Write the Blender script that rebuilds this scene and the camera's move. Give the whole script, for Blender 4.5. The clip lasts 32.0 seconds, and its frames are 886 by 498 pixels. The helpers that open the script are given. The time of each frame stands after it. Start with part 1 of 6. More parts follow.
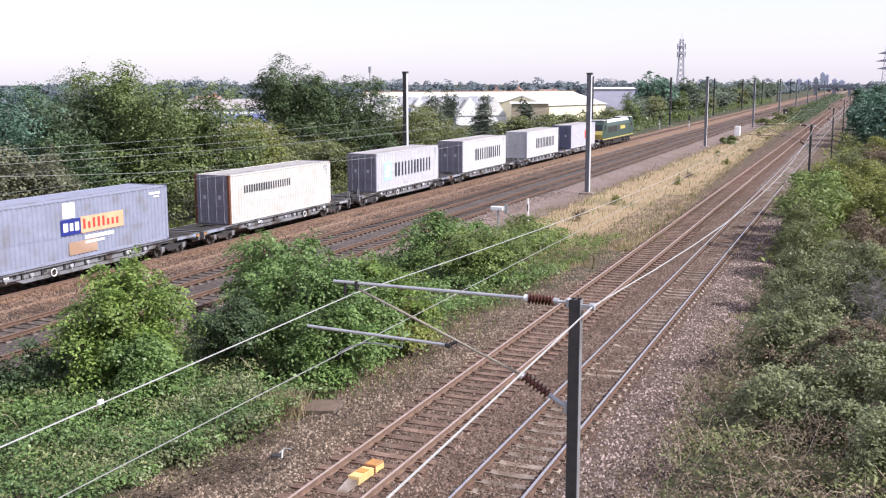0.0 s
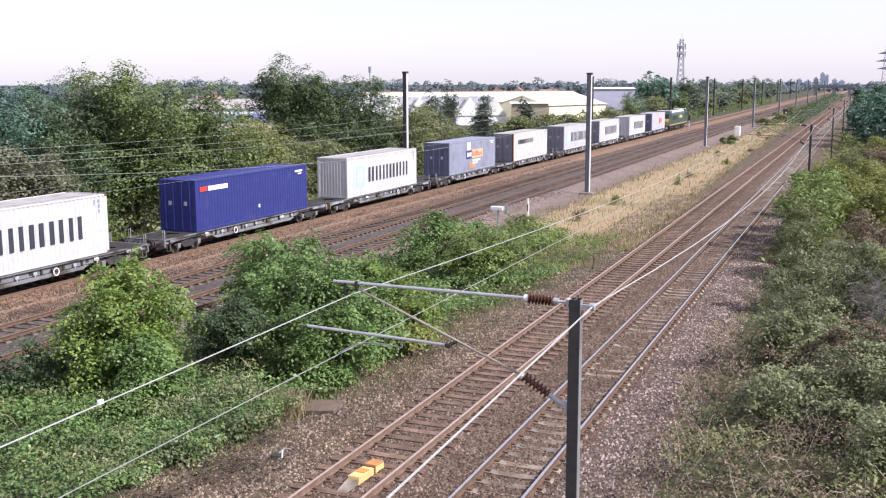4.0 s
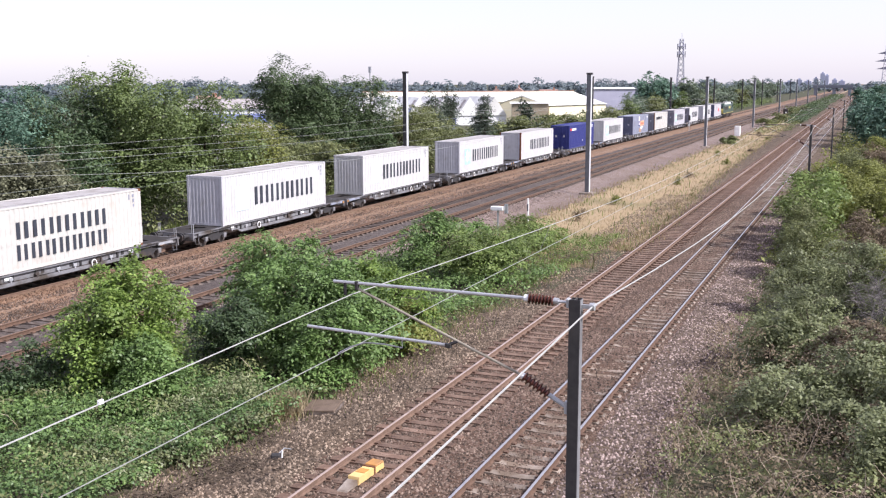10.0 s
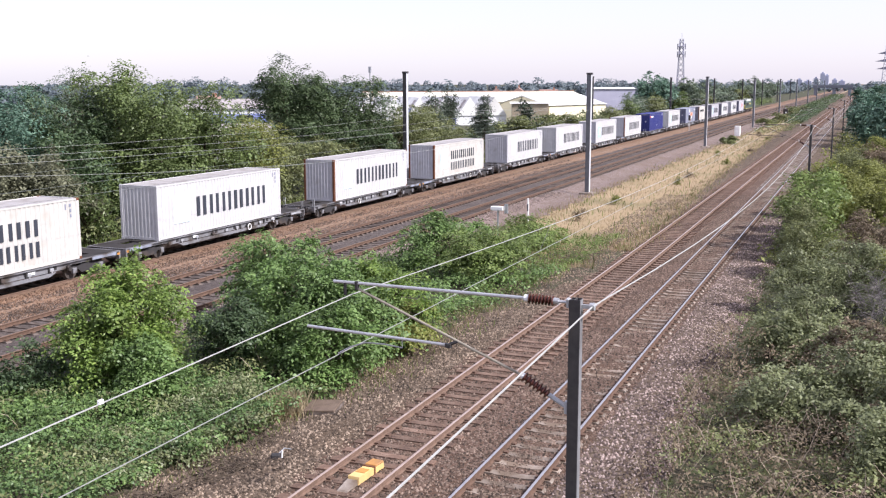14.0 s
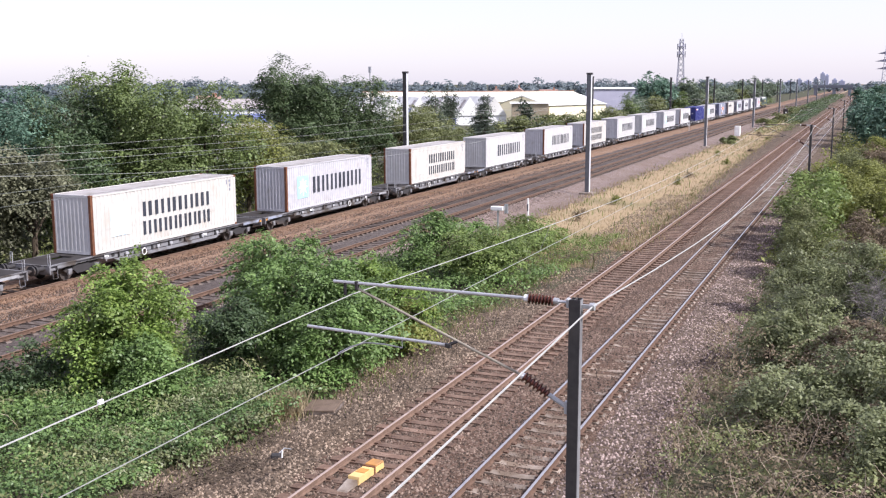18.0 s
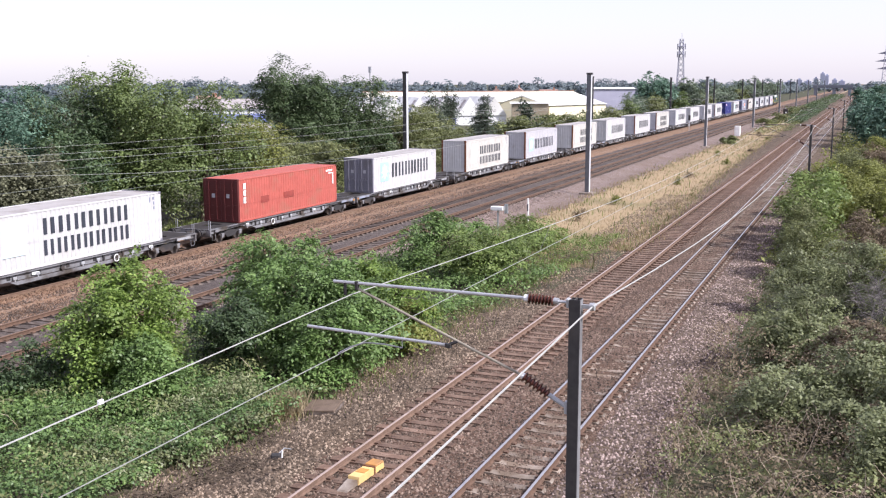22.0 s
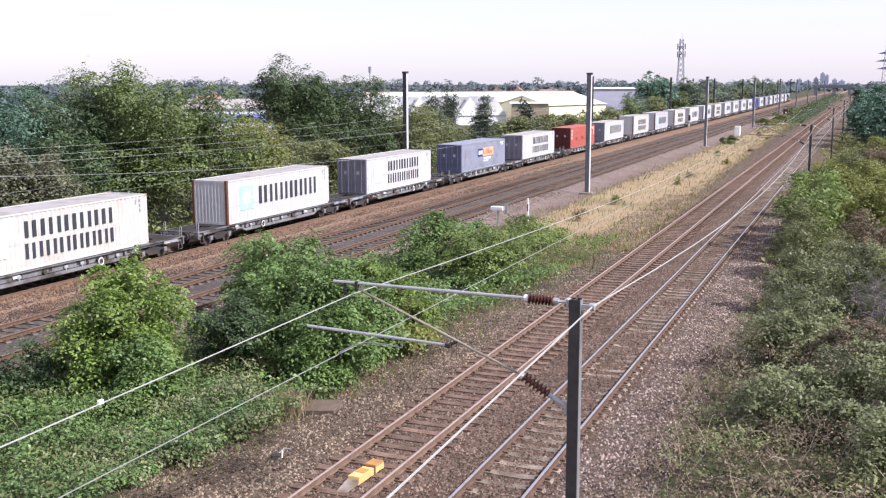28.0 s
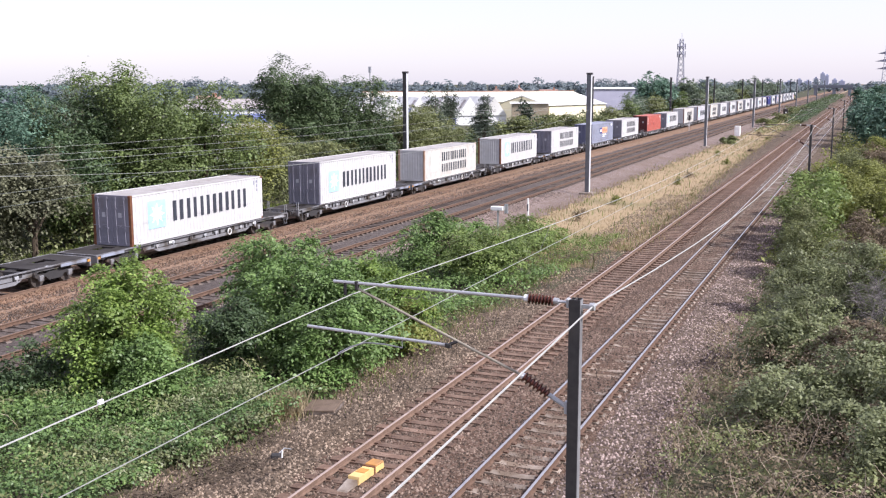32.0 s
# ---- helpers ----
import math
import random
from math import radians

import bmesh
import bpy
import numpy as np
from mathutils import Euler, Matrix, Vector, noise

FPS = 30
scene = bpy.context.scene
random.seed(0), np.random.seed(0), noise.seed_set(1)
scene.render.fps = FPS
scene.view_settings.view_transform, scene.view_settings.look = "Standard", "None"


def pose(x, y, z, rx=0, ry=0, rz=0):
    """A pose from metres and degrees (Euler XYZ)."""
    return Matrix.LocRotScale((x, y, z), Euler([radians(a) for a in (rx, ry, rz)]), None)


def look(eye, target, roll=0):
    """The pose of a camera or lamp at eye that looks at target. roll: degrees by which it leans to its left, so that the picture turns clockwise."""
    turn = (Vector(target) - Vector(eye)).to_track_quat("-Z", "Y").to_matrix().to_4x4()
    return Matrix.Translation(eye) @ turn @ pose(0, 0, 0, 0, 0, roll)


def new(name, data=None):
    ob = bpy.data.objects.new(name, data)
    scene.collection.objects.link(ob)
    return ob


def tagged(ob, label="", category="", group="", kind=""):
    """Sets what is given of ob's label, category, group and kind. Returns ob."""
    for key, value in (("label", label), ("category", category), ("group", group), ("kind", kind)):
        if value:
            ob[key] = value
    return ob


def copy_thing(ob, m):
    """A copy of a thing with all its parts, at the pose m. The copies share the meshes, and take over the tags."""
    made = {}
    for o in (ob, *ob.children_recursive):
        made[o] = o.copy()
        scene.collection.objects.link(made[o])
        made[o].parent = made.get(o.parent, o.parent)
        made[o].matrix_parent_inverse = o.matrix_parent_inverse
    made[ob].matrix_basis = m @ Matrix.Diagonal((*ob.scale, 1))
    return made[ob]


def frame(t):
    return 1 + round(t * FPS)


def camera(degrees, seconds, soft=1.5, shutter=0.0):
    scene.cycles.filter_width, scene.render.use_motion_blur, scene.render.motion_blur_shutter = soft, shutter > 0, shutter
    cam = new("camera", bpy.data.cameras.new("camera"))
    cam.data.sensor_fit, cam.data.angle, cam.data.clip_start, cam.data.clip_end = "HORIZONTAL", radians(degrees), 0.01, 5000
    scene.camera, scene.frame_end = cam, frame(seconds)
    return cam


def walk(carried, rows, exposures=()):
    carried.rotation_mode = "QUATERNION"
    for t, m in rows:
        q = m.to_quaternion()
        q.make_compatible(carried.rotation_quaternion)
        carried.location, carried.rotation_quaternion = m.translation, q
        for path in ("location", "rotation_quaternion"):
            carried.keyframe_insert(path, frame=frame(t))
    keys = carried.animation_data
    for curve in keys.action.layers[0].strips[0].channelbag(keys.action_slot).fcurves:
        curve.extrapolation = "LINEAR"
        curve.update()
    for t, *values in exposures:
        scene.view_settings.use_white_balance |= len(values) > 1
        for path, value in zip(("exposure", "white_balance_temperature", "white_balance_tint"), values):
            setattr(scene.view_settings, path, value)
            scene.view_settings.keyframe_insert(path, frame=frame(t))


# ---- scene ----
# ---------- camera ----------
EYE = Vector((0.0, 0.0, 9.147))
YAW, TILT = radians(22.436), radians(9.268)
AHEAD = Vector((-math.sin(YAW) * math.cos(TILT), math.cos(YAW) * math.cos(TILT), -math.sin(TILT)))
cam = camera(46.97, 32.0, soft=1.2)
STAND = look(EYE, EYE + AHEAD * 100, -0.104)
walk(cam, [(0.0, STAND), (32.0, STAND)])

# ---------- world, sun, exposure ----------
SUN_DIR = Vector((0.84, -0.06, 0.78)).normalized()      # towards the sun
world = bpy.data.worlds.new("sky")
scene.world = world
world.use_nodes = True
wn = world.node_tree
wn.nodes.clear()
sky = wn.nodes.new("ShaderNodeTexSky")
sky.sky_type = "NISHITA"
sky.sun_disc = False
sky.sun_elevation = math.asin(SUN_DIR.z)
sky.sun_rotation = math.atan2(SUN_DIR.x, SUN_DIR.y)
sky.air_density, sky.dust_density, sky.ozone_density = 1.0, 1.0, 1.5
bg = wn.nodes.new("ShaderNodeBackground")
bg.inputs["Strength"].default_value = 0.05
wo = wn.nodes.new("ShaderNodeOutputWorld")
wn.links.new(sky.outputs[0], bg.inputs[0])
haze = wn.nodes.new("ShaderNodeBackground")          # bright even summer haze over the whole sky
haze.inputs[0].default_value = (0.405, 0.375, 0.47, 1)
both = wn.nodes.new("ShaderNodeAddShader")
wn.links.new(bg.outputs[0], both.inputs[0])
wn.links.new(haze.outputs[0], both.inputs[1])
wn.links.new(both.outputs[0], wo.inputs[0])
sun_data = bpy.data.lights.new("sun", "SUN")
sun_data.energy, sun_data.angle, sun_data.color = 4.3, radians(0.6), (1.0, 0.955, 0.97)
sun = new("sun", sun_data)
sun.matrix_basis = look((0, 0, 60), Vector((0, 0, 60)) - SUN_DIR)
scene.view_settings.exposure = 0.67

# ---------- materials ----------


def surface(name, a, b, scale=3.0, rough=0.7, metal=0.0, bump=0.0, bscale=40.0, stain=None, stain_at=0.62, stain_scale=0.6, per_piece=0.0, spec=0.4):
    """Two tones mixed by fine and coarse noise, with stains, relief and a change from piece to piece."""
    m = bpy.data.materials.new(name)
    m.use_nodes = True
    nt = m.node_tree
    n, l = nt.nodes, nt.links
    p = n["Principled BSDF"]
    p.inputs["Roughness"].default_value = rough
    p.inputs["Metallic"].default_value = metal
    p.inputs["Specular IOR Level"].default_value = spec
    tc = n.new("ShaderNodeTexCoord")
    fine = n.new("ShaderNodeTexNoise")
    fine.inputs["Scale"].default_value, fine.inputs["Detail"].default_value = scale, 8
    fine.inputs["Roughness"].default_value = 0.65
    l.new(tc.outputs["Object"], fine.inputs["Vector"])
    ramp = n.new("ShaderNodeValToRGB")
    ramp.color_ramp.elements[0].position, ramp.color_ramp.elements[1].position = 0.32, 0.68
    ramp.color_ramp.elements[0].color, ramp.color_ramp.elements[1].color = (*a, 1), (*b, 1)
    l.new(fine.outputs["Fac"], ramp.inputs[0])
    col = ramp.outputs[0]
    if stain:
        big = n.new("ShaderNodeTexNoise")
        big.inputs["Scale"].default_value, big.inputs["Detail"].default_value = stain_scale, 6
        l.new(tc.outputs["Object"], big.inputs["Vector"])
        step = n.new("ShaderNodeMapRange")
        step.inputs["From Min"].default_value, step.inputs["From Max"].default_value = stain_at - 0.08, stain_at + 0.1
        l.new(big.outputs["Fac"], step.inputs["Value"])
        mix = n.new("ShaderNodeMix")
        mix.data_type = "RGBA"
        l.new(step.outputs[0], mix.inputs["Factor"])
        l.new(col, mix.inputs[6])
        mix.inputs[7].default_value = (*stain, 1)
        col = mix.outputs[2]
    if per_piece:
        info = n.new("ShaderNodeObjectInfo")
        mr = n.new("ShaderNodeMapRange")
        mr.inputs["To Min"].default_value, mr.inputs["To Max"].default_value = 1 - per_piece, 1 + per_piece
        l.new(info.outputs["Random"], mr.inputs["Value"])
        hsv = n.new("ShaderNodeHueSaturation")
        l.new(mr.outputs[0], hsv.inputs["Value"])
        l.new(col, hsv.inputs["Color"])
        col = hsv.outputs[0]
    l.new(col, p.inputs["Base Color"])
    if bump:
        bn = n.new("ShaderNodeTexNoise")
        bn.inputs["Scale"].default_value, bn.inputs["Detail"].default_value = bscale, 5
        l.new(tc.outputs["Object"], bn.inputs["Vector"])
        bp = n.new("ShaderNodeBump")
        bp.inputs["Strength"].default_value, bp.inputs["Distance"].default_value = bump, 0.02
        l.new(bn.outputs["Fac"], bp.inputs["Height"])
        l.new(bp.outputs[0], p.inputs["Normal"])
    return m


def stones(name, tones, size=0.06, bump=0.8, patch=(0.5, 0.5, 0.5), patch_scale=0.35, patch_amount=0.35):
    """Loose crushed stone: cells of several tones, with larger dirty patches."""
    m = bpy.data.materials.new(name)
    m.use_nodes = True
    nt = m.node_tree
    n, l = nt.nodes, nt.links
    p = n["Principled BSDF"]
    p.inputs["Roughness"].default_value = 0.92
    p.inputs["Specular IOR Level"].default_value = 0.2
    tc = n.new("ShaderNodeTexCoord")
    vor = n.new("ShaderNodeTexVoronoi")
    vor.inputs["Scale"].default_value = 1 / size
    l.new(tc.outputs["Object"], vor.inputs["Vector"])
    sep = n.new("ShaderNodeSeparateColor")
    l.new(vor.outputs["Color"], sep.inputs[0])
    ramp = n.new("ShaderNodeValToRGB")
    els = ramp.color_ramp.elements
    for i, c in enumerate(tones):
        e = els[i] if i < 2 else els.new(1.0)
        e.position, e.color = i / (len(tones) - 1), (*c, 1)
    l.new(sep.outputs[0], ramp.inputs[0])
    big = n.new("ShaderNodeTexNoise")
    big.inputs["Scale"].default_value, big.inputs["Detail"].default_value = patch_scale, 8
    l.new(tc.outputs["Object"], big.inputs["Vector"])
    mr = n.new("ShaderNodeMapRange")
    mr.inputs["From Min"].default_value, mr.inputs["From Max"].default_value = 0.42, 0.66
    mr.inputs["To Max"].default_value = patch_amount
    l.new(big.outputs["Fac"], mr.inputs["Value"])
    mix = n.new("ShaderNodeMix")
    mix.data_type = "RGBA"
    l.new(mr.outputs[0], mix.inputs["Factor"])
    l.new(ramp.outputs[0], mix.inputs[6])
    mix.inputs[7].default_value = (*patch, 1)
    l.new(mix.outputs[2], p.inputs["Base Color"])
    bp = n.new("ShaderNodeBump")
    bp.invert = True
    bp.inputs["Strength"].default_value, bp.inputs["Distance"].default_value = bump, 0.04
    l.new(vor.outputs["Distance"], bp.inputs["Height"])
    l.new(bp.outputs[0], p.inputs["Normal"])
    return m


def leafy(name, dark, mid, light, thin=0.35, rough=0.6):
    """Leaves, each island of its own tone, with some light let through."""
    m = bpy.data.materials.new(name)
    m.use_nodes = True
    nt = m.node_tree
    n, l = nt.nodes, nt.links
    p = n["Principled BSDF"]
    p.inputs["Roughness"].default_value = rough
    p.inputs["Specular IOR Level"].default_value = 0.4
    geo = n.new("ShaderNodeNewGeometry")
    ramp = n.new("ShaderNodeValToRGB")
    els = ramp.color_ramp.elements
    if thin > 0:
        dark = tuple(0.45 * a + 0.55 * b for a, b in zip(dark, mid))
        light = tuple(0.45 * a + 0.55 * b for a, b in zip(light, mid))
    els[0].position, els[0].color = 0.0, (*dark, 1)
    els[1].position, els[1].color = 1.0, (*light, 1)
    e = els.new(0.58)
    e.color = (*mid, 1)
    l.new(geo.outputs["Random Per Island"], ramp.inputs[0])
    tc = n.new("ShaderNodeTexCoord")
    big = n.new("ShaderNodeTexNoise")
    big.inputs["Scale"].default_value, big.inputs["Detail"].default_value = 0.55, 4
    l.new(tc.outputs["Object"], big.inputs["Vector"])
    mr = n.new("ShaderNodeMapRange")
    mr.inputs["From Min"].default_value, mr.inputs["From Max"].default_value = 0.3, 0.7
    mr.inputs["To Min"].default_value, mr.inputs["To Max"].default_value = 0.62, 1.4
    l.new(big.outputs["Fac"], mr.inputs["Value"])
    hsv = n.new("ShaderNodeHueSaturation")
    l.new(mr.outputs[0], hsv.inputs["Value"])
    l.new(ramp.outputs[0], hsv.inputs["Color"])
    l.new(hsv.outputs[0], p.inputs["Base Color"])
    tr = n.new("ShaderNodeBsdfTranslucent")
    l.new(hsv.outputs[0], tr.inputs["Color"])
    mx = n.new("ShaderNodeMixShader")
    mx.inputs[0].default_value = thin
    l.new(p.outputs[0], mx.inputs[1])
    l.new(tr.outputs[0], mx.inputs[2])
    l.new(mx.outputs[0], n["Material Output"].inputs[0])
    return m


BALLAST = stones("grey_tan_ballast", [(0.041, 0.030, 0.021), (0.101, 0.073, 0.053), (0.137, 0.103, 0.077), (0.190, 0.148, 0.114)], 0.07, patch=(0.087, 0.060, 0.039), patch_amount=0.5)
BALLAST_FOUR_FOOT = stones("brown_ballast", [(0.046, 0.029, 0.021), (0.106, 0.066, 0.048), (0.148, 0.098, 0.076), (0.189, 0.136, 0.110)], 0.07, patch=(0.088, 0.053, 0.036), patch_amount=0.6)
BALLAST_ORANGE = stones("rust_stained_ballast", [(0.110, 0.068, 0.046), (0.190, 0.124, 0.088), (0.240, 0.162, 0.118), (0.285, 0.204, 0.152)], 0.09, patch=(0.205, 0.115, 0.067), patch_amount=0.55)
BALLAST_DARK = stones("dark_ballast", [(0.046, 0.038, 0.034), (0.084, 0.068, 0.061), (0.114, 0.094, 0.087), (0.151, 0.128, 0.121)], 0.09, patch=(0.061, 0.049, 0.046), patch_amount=0.6)
BALLAST_PALE = stones("pale_pink_ballast", [(0.115, 0.081, 0.069), (0.173, 0.128, 0.112), (0.212, 0.164, 0.147), (0.241, 0.203, 0.186)], 0.09, patch=(0.140, 0.100, 0.076), patch_amount=0.5)
STONE_PIECES = leafy("ballast_stone", (0.028, 0.020, 0.014), (0.123, 0.089, 0.063), (0.318, 0.246, 0.186), thin=0.0, rough=0.9)
STONE_PINK = leafy("pink_ballast_stone", (0.032, 0.023, 0.020), (0.146, 0.106, 0.093), (0.408, 0.323, 0.293), thin=0.0, rough=0.9)
STONE_RUST = leafy("rusty_ballast_stone", (0.043, 0.022, 0.013), (0.150, 0.086, 0.053), (0.278, 0.181, 0.124), thin=0.0, rough=0.9)
STONE_BROWN = leafy("brown_ballast_stone", (0.023, 0.016, 0.012), (0.109, 0.075, 0.056), (0.235, 0.174, 0.138), thin=0.0, rough=0.9)
EARTH = surface("overgrown_earth", (0.030, 0.026, 0.016), (0.07, 0.06, 0.036), 5.0, 0.95, bump=0.9, bscale=14, stain=(0.05, 0.06, 0.022), stain_at=0.5, stain_scale=1.5)
DRY_EARTH = surface("dry_grass_ground", (0.27, 0.200, 0.115), (0.34, 0.256, 0.152), 2.6, 0.95, stain=(0.20, 0.165, 0.085), stain_at=0.58, stain_scale=0.14)
RAIL_RUST = surface("rusty_rail_steel", (0.135, 0.088, 0.065), (0.230, 0.149, 0.110), 6, 0.8, 0.2, bump=0.2)
RAIL_SIDE = surface("brown_rail_web", (0.095, 0.060, 0.044), (0.176, 0.108, 0.077), 6, 0.8, 0.2, bump=0.2)
RAIL_BRIGHT = surface("polished_rail_head", (0.50, 0.49, 0.49), (0.62, 0.60, 0.60), 3, 0.36, 0.85)
RAIL_DULL = surface("worn_brown_rail_head", (0.31, 0.225, 0.185), (0.43, 0.33, 0.28), 2, 0.24, 0.15, spec=0.8)
SLEEPER_CONC = surface("weathered_concrete_sleeper", (0.24, 0.20, 0.17), (0.36, 0.31, 0.27), 7, 0.9, bump=0.4, stain=(0.15, 0.11, 0.08), stain_at=0.5, stain_scale=1.8, per_piece=0.25)
SLEEPER_DARK = surface("oil_dark_sleeper", (0.10, 0.08, 0.07), (0.19, 0.155, 0.135), 7, 0.9, bump=0.4, stain=(0.08, 0.06, 0.05), stain_at=0.5, stain_scale=1.8, per_piece=0.25)
SLEEPER_WOOD = surface("brown_timber_sleeper", (0.098, 0.059, 0.044), (0.194, 0.124, 0.089), 9, 0.9, bump=0.5, stain=(0.239, 0.169, 0.129), stain_at=0.64, stain_scale=1.5, per_piece=0.25)
GALV = surface("galvanised_steel", (0.42, 0.43, 0.45), (0.55, 0.56, 0.58), 5, 0.45, 0.6, bump=0.05)
MAST_DARK = surface("dark_painted_steel", (0.035, 0.033, 0.035), (0.065, 0.06, 0.06), 5, 0.6, 0.2, bump=0.1, stain=(0.10, 0.08, 0.07), stain_at=0.68)
MAST_GREY = surface("weathered_grey_steel", (0.36, 0.37, 0.39), (0.48, 0.49, 0.52), 3, 0.6, 0.3, stain=(0.22, 0.20, 0.19), stain_at=0.62)
POLE_GREY = surface("slate_grey_pole_paint", (0.095, 0.10, 0.115), (0.14, 0.145, 0.16), 3, 0.6, 0.1, stain=(0.17, 0.15, 0.14), stain_at=0.68)
# Sunlit side of the tall poles, put into a much paler paint.
FLANGE_SUNLIT = surface("sunlit_pale_flange", (0.46, 0.47, 0.51), (0.56, 0.57, 0.60), 3, 0.6, stain=(0.38, 0.37, 0.37), stain_at=0.66)
# Lit right side of the near masts, put into a lighter grey.
FLANGE_SUNLIT_DULL = surface("sunlit_grey_flange", (0.16, 0.16, 0.17), (0.23, 0.23, 0.24), 3, 0.7, stain=(0.10, 0.09, 0.09), stain_at=0.6)
ARM_BROWN = surface("dull_brown_bracket_steel", (0.11, 0.09, 0.08), (0.17, 0.14, 0.125), 4, 0.7, 0.2)
TUBE_TAN = surface("dull_tan_stay_tube", (0.22, 0.195, 0.155), (0.31, 0.28, 0.23), 5, 0.6, 0.2)
INSULATOR = surface("brown_glazed_insulator", (0.055, 0.02, 0.016), (0.10, 0.036, 0.028), 8, 0.25)
WIRE = surface("weathered_copper_wire", (0.30, 0.31, 0.29), (0.40, 0.40, 0.38), 4, 0.5, 0.4)
WIRE_PALE = surface("pale_aluminium_wire", (0.36, 0.36, 0.35), (0.48, 0.48, 0.46), 4, 0.5, 0.2)
WIRE_DARK = surface("dark_copper_wire", (0.16, 0.18, 0.17), (0.24, 0.26, 0.25), 4, 0.6, 0.3)
BARK = surface("rough_bark", (0.06, 0.045, 0.03), (0.13, 0.10, 0.075), 6, 0.95, bump=0.6, bscale=15)
TWIG = surface("dry_twig", (0.26, 0.20, 0.15), (0.46, 0.38, 0.30), 6, 0.9)
DEAD_TWIG = surface("grey_dead_wood", (0.136, 0.120, 0.120), (0.240, 0.216, 0.212), 6, 0.9)
LEAF_FRESH = leafy("fresh_green_leaf", (0.076, 0.138, 0.034), (0.188, 0.278, 0.066), (0.39, 0.48, 0.14), thin=0.34, rough=0.45)
LEAF_MID = leafy("mid_green_leaf", (0.063, 0.100, 0.035), (0.139, 0.187, 0.065), (0.267, 0.315, 0.128), thin=0.32, rough=0.45)
LEAF_DARK = leafy("dark_green_leaf", (0.034, 0.062, 0.030), (0.070, 0.110, 0.048), (0.14, 0.18, 0.09), thin=0.25, rough=0.5)
LEAF_OLIVE = leafy("dull_olive_leaf", (0.07, 0.085, 0.032), (0.165, 0.187, 0.075), (0.33, 0.34, 0.16), thin=0.28, rough=0.5)
LEAF_BROWN = leafy("brownish_bramble_leaf", (0.075, 0.058, 0.038), (0.182, 0.140, 0.092), (0.36, 0.285, 0.19), thin=0.28)
LEAF_YELLOW = leafy("yellow_green_leaf", (0.10, 0.12, 0.028), (0.21, 0.23, 0.062), (0.38, 0.38, 0.14), thin=0.38)
LEAF_LUSH = leafy("lush_green_leaf", (0.056, 0.106, 0.034), (0.151, 0.241, 0.076), (0.302, 0.403, 0.146), thin=0.32, rough=0.45)
LEAF_SAGE = leafy("sage_green_leaf", (0.10, 0.122, 0.058), (0.218, 0.246, 0.122), (0.42, 0.44, 0.25), thin=0.32, rough=0.45)
LEAF_MEADOW = leafy("meadow_green_leaf", (0.07, 0.11, 0.028), (0.168, 0.232, 0.068), (0.34, 0.40, 0.14), thin=0.34, rough=0.5)
LEAF_DEEP = leafy("deep_green_leaf", (0.035, 0.063, 0.028), (0.079, 0.118, 0.051), (0.150, 0.194, 0.088), thin=0.25, rough=0.5)
LEAF_PINE = leafy("dark_pine_needle", (0.036, 0.052, 0.036), (0.078, 0.102, 0.070), (0.13, 0.16, 0.11), thin=0.15, rough=0.6)
# Paler blue-green for trees far off: the haze is mixed into the leaf colour.
LEAF_HAZE_TINT = leafy("haze_tinted_green_leaf", (0.075, 0.11, 0.078), (0.16, 0.205, 0.14), (0.27, 0.31, 0.21), thin=0.35)
LEAF_TEAL = leafy("blue_green_leaf", (0.044, 0.095, 0.068), (0.110, 0.195, 0.137), (0.232, 0.329, 0.244), thin=0.25, rough=0.5)
LEAF_NETTLE = leafy("nettle_green_leaf", (0.051, 0.095, 0.033), (0.127, 0.209, 0.075), (0.275, 0.363, 0.143), thin=0.3, rough=0.45)
LEAF_DUN = leafy("dun_hedge_leaf", (0.065, 0.070, 0.044), (0.146, 0.151, 0.091), (0.260, 0.263, 0.166), thin=0.28)
# Distance haze is put into this pale bluish leaf colour.
LEAF_FAR_HAZE = leafy("haze_tinted_far_leaf", (0.17, 0.205, 0.23), (0.20, 0.24, 0.262), (0.24, 0.285, 0.30), thin=0.5)
GRASS_DRY = leafy("dry_golden_grass", (0.26, 0.20, 0.12), (0.33, 0.255, 0.155), (0.42, 0.335, 0.21), thin=0.5)
STRAW = leafy("bleached_straw", (0.40, 0.32, 0.20), (0.52, 0.43, 0.28), (0.64, 0.54, 0.37), thin=0.5)
GRASS_GREEN = leafy("green_grass", (0.07, 0.11, 0.02), (0.13, 0.17, 0.04), (0.22, 0.24, 0.08), thin=0.3)


def paint(name, c, rough=0.5, dirt=(0.20, 0.16, 0.13), dirt_at=0.68, spread=0.12):
    return surface(name, tuple(v * (1 - spread) for v in c), tuple(min(v * (1 + spread), 0.9) for v in c), 2.2, rough, stain=dirt, stain_at=dirt_at, stain_scale=1.1)


WHITE = paint("off_white_container_paint", (0.512, 0.507, 0.516), dirt=(0.46, 0.45, 0.445), dirt_at=0.64)
CREAM = paint("aged_white_container_paint", (0.517, 0.503, 0.479), dirt=(0.46, 0.425, 0.39), dirt_at=0.62)
GREY = paint("light_grey_container_paint", (0.46, 0.455, 0.49), dirt=(0.34, 0.32, 0.32))
# Door paint with the ends' lilac shade put into its tone.
LILAC = paint("lilac_grey_shaded_door", (0.21, 0.205, 0.25), dirt=(0.16, 0.145, 0.16), dirt_at=0.6)
ROOF_DIRTY = paint("dirty_pale_container_roof", (0.37, 0.35, 0.345), dirt=(0.27, 0.245, 0.23), dirt_at=0.56)
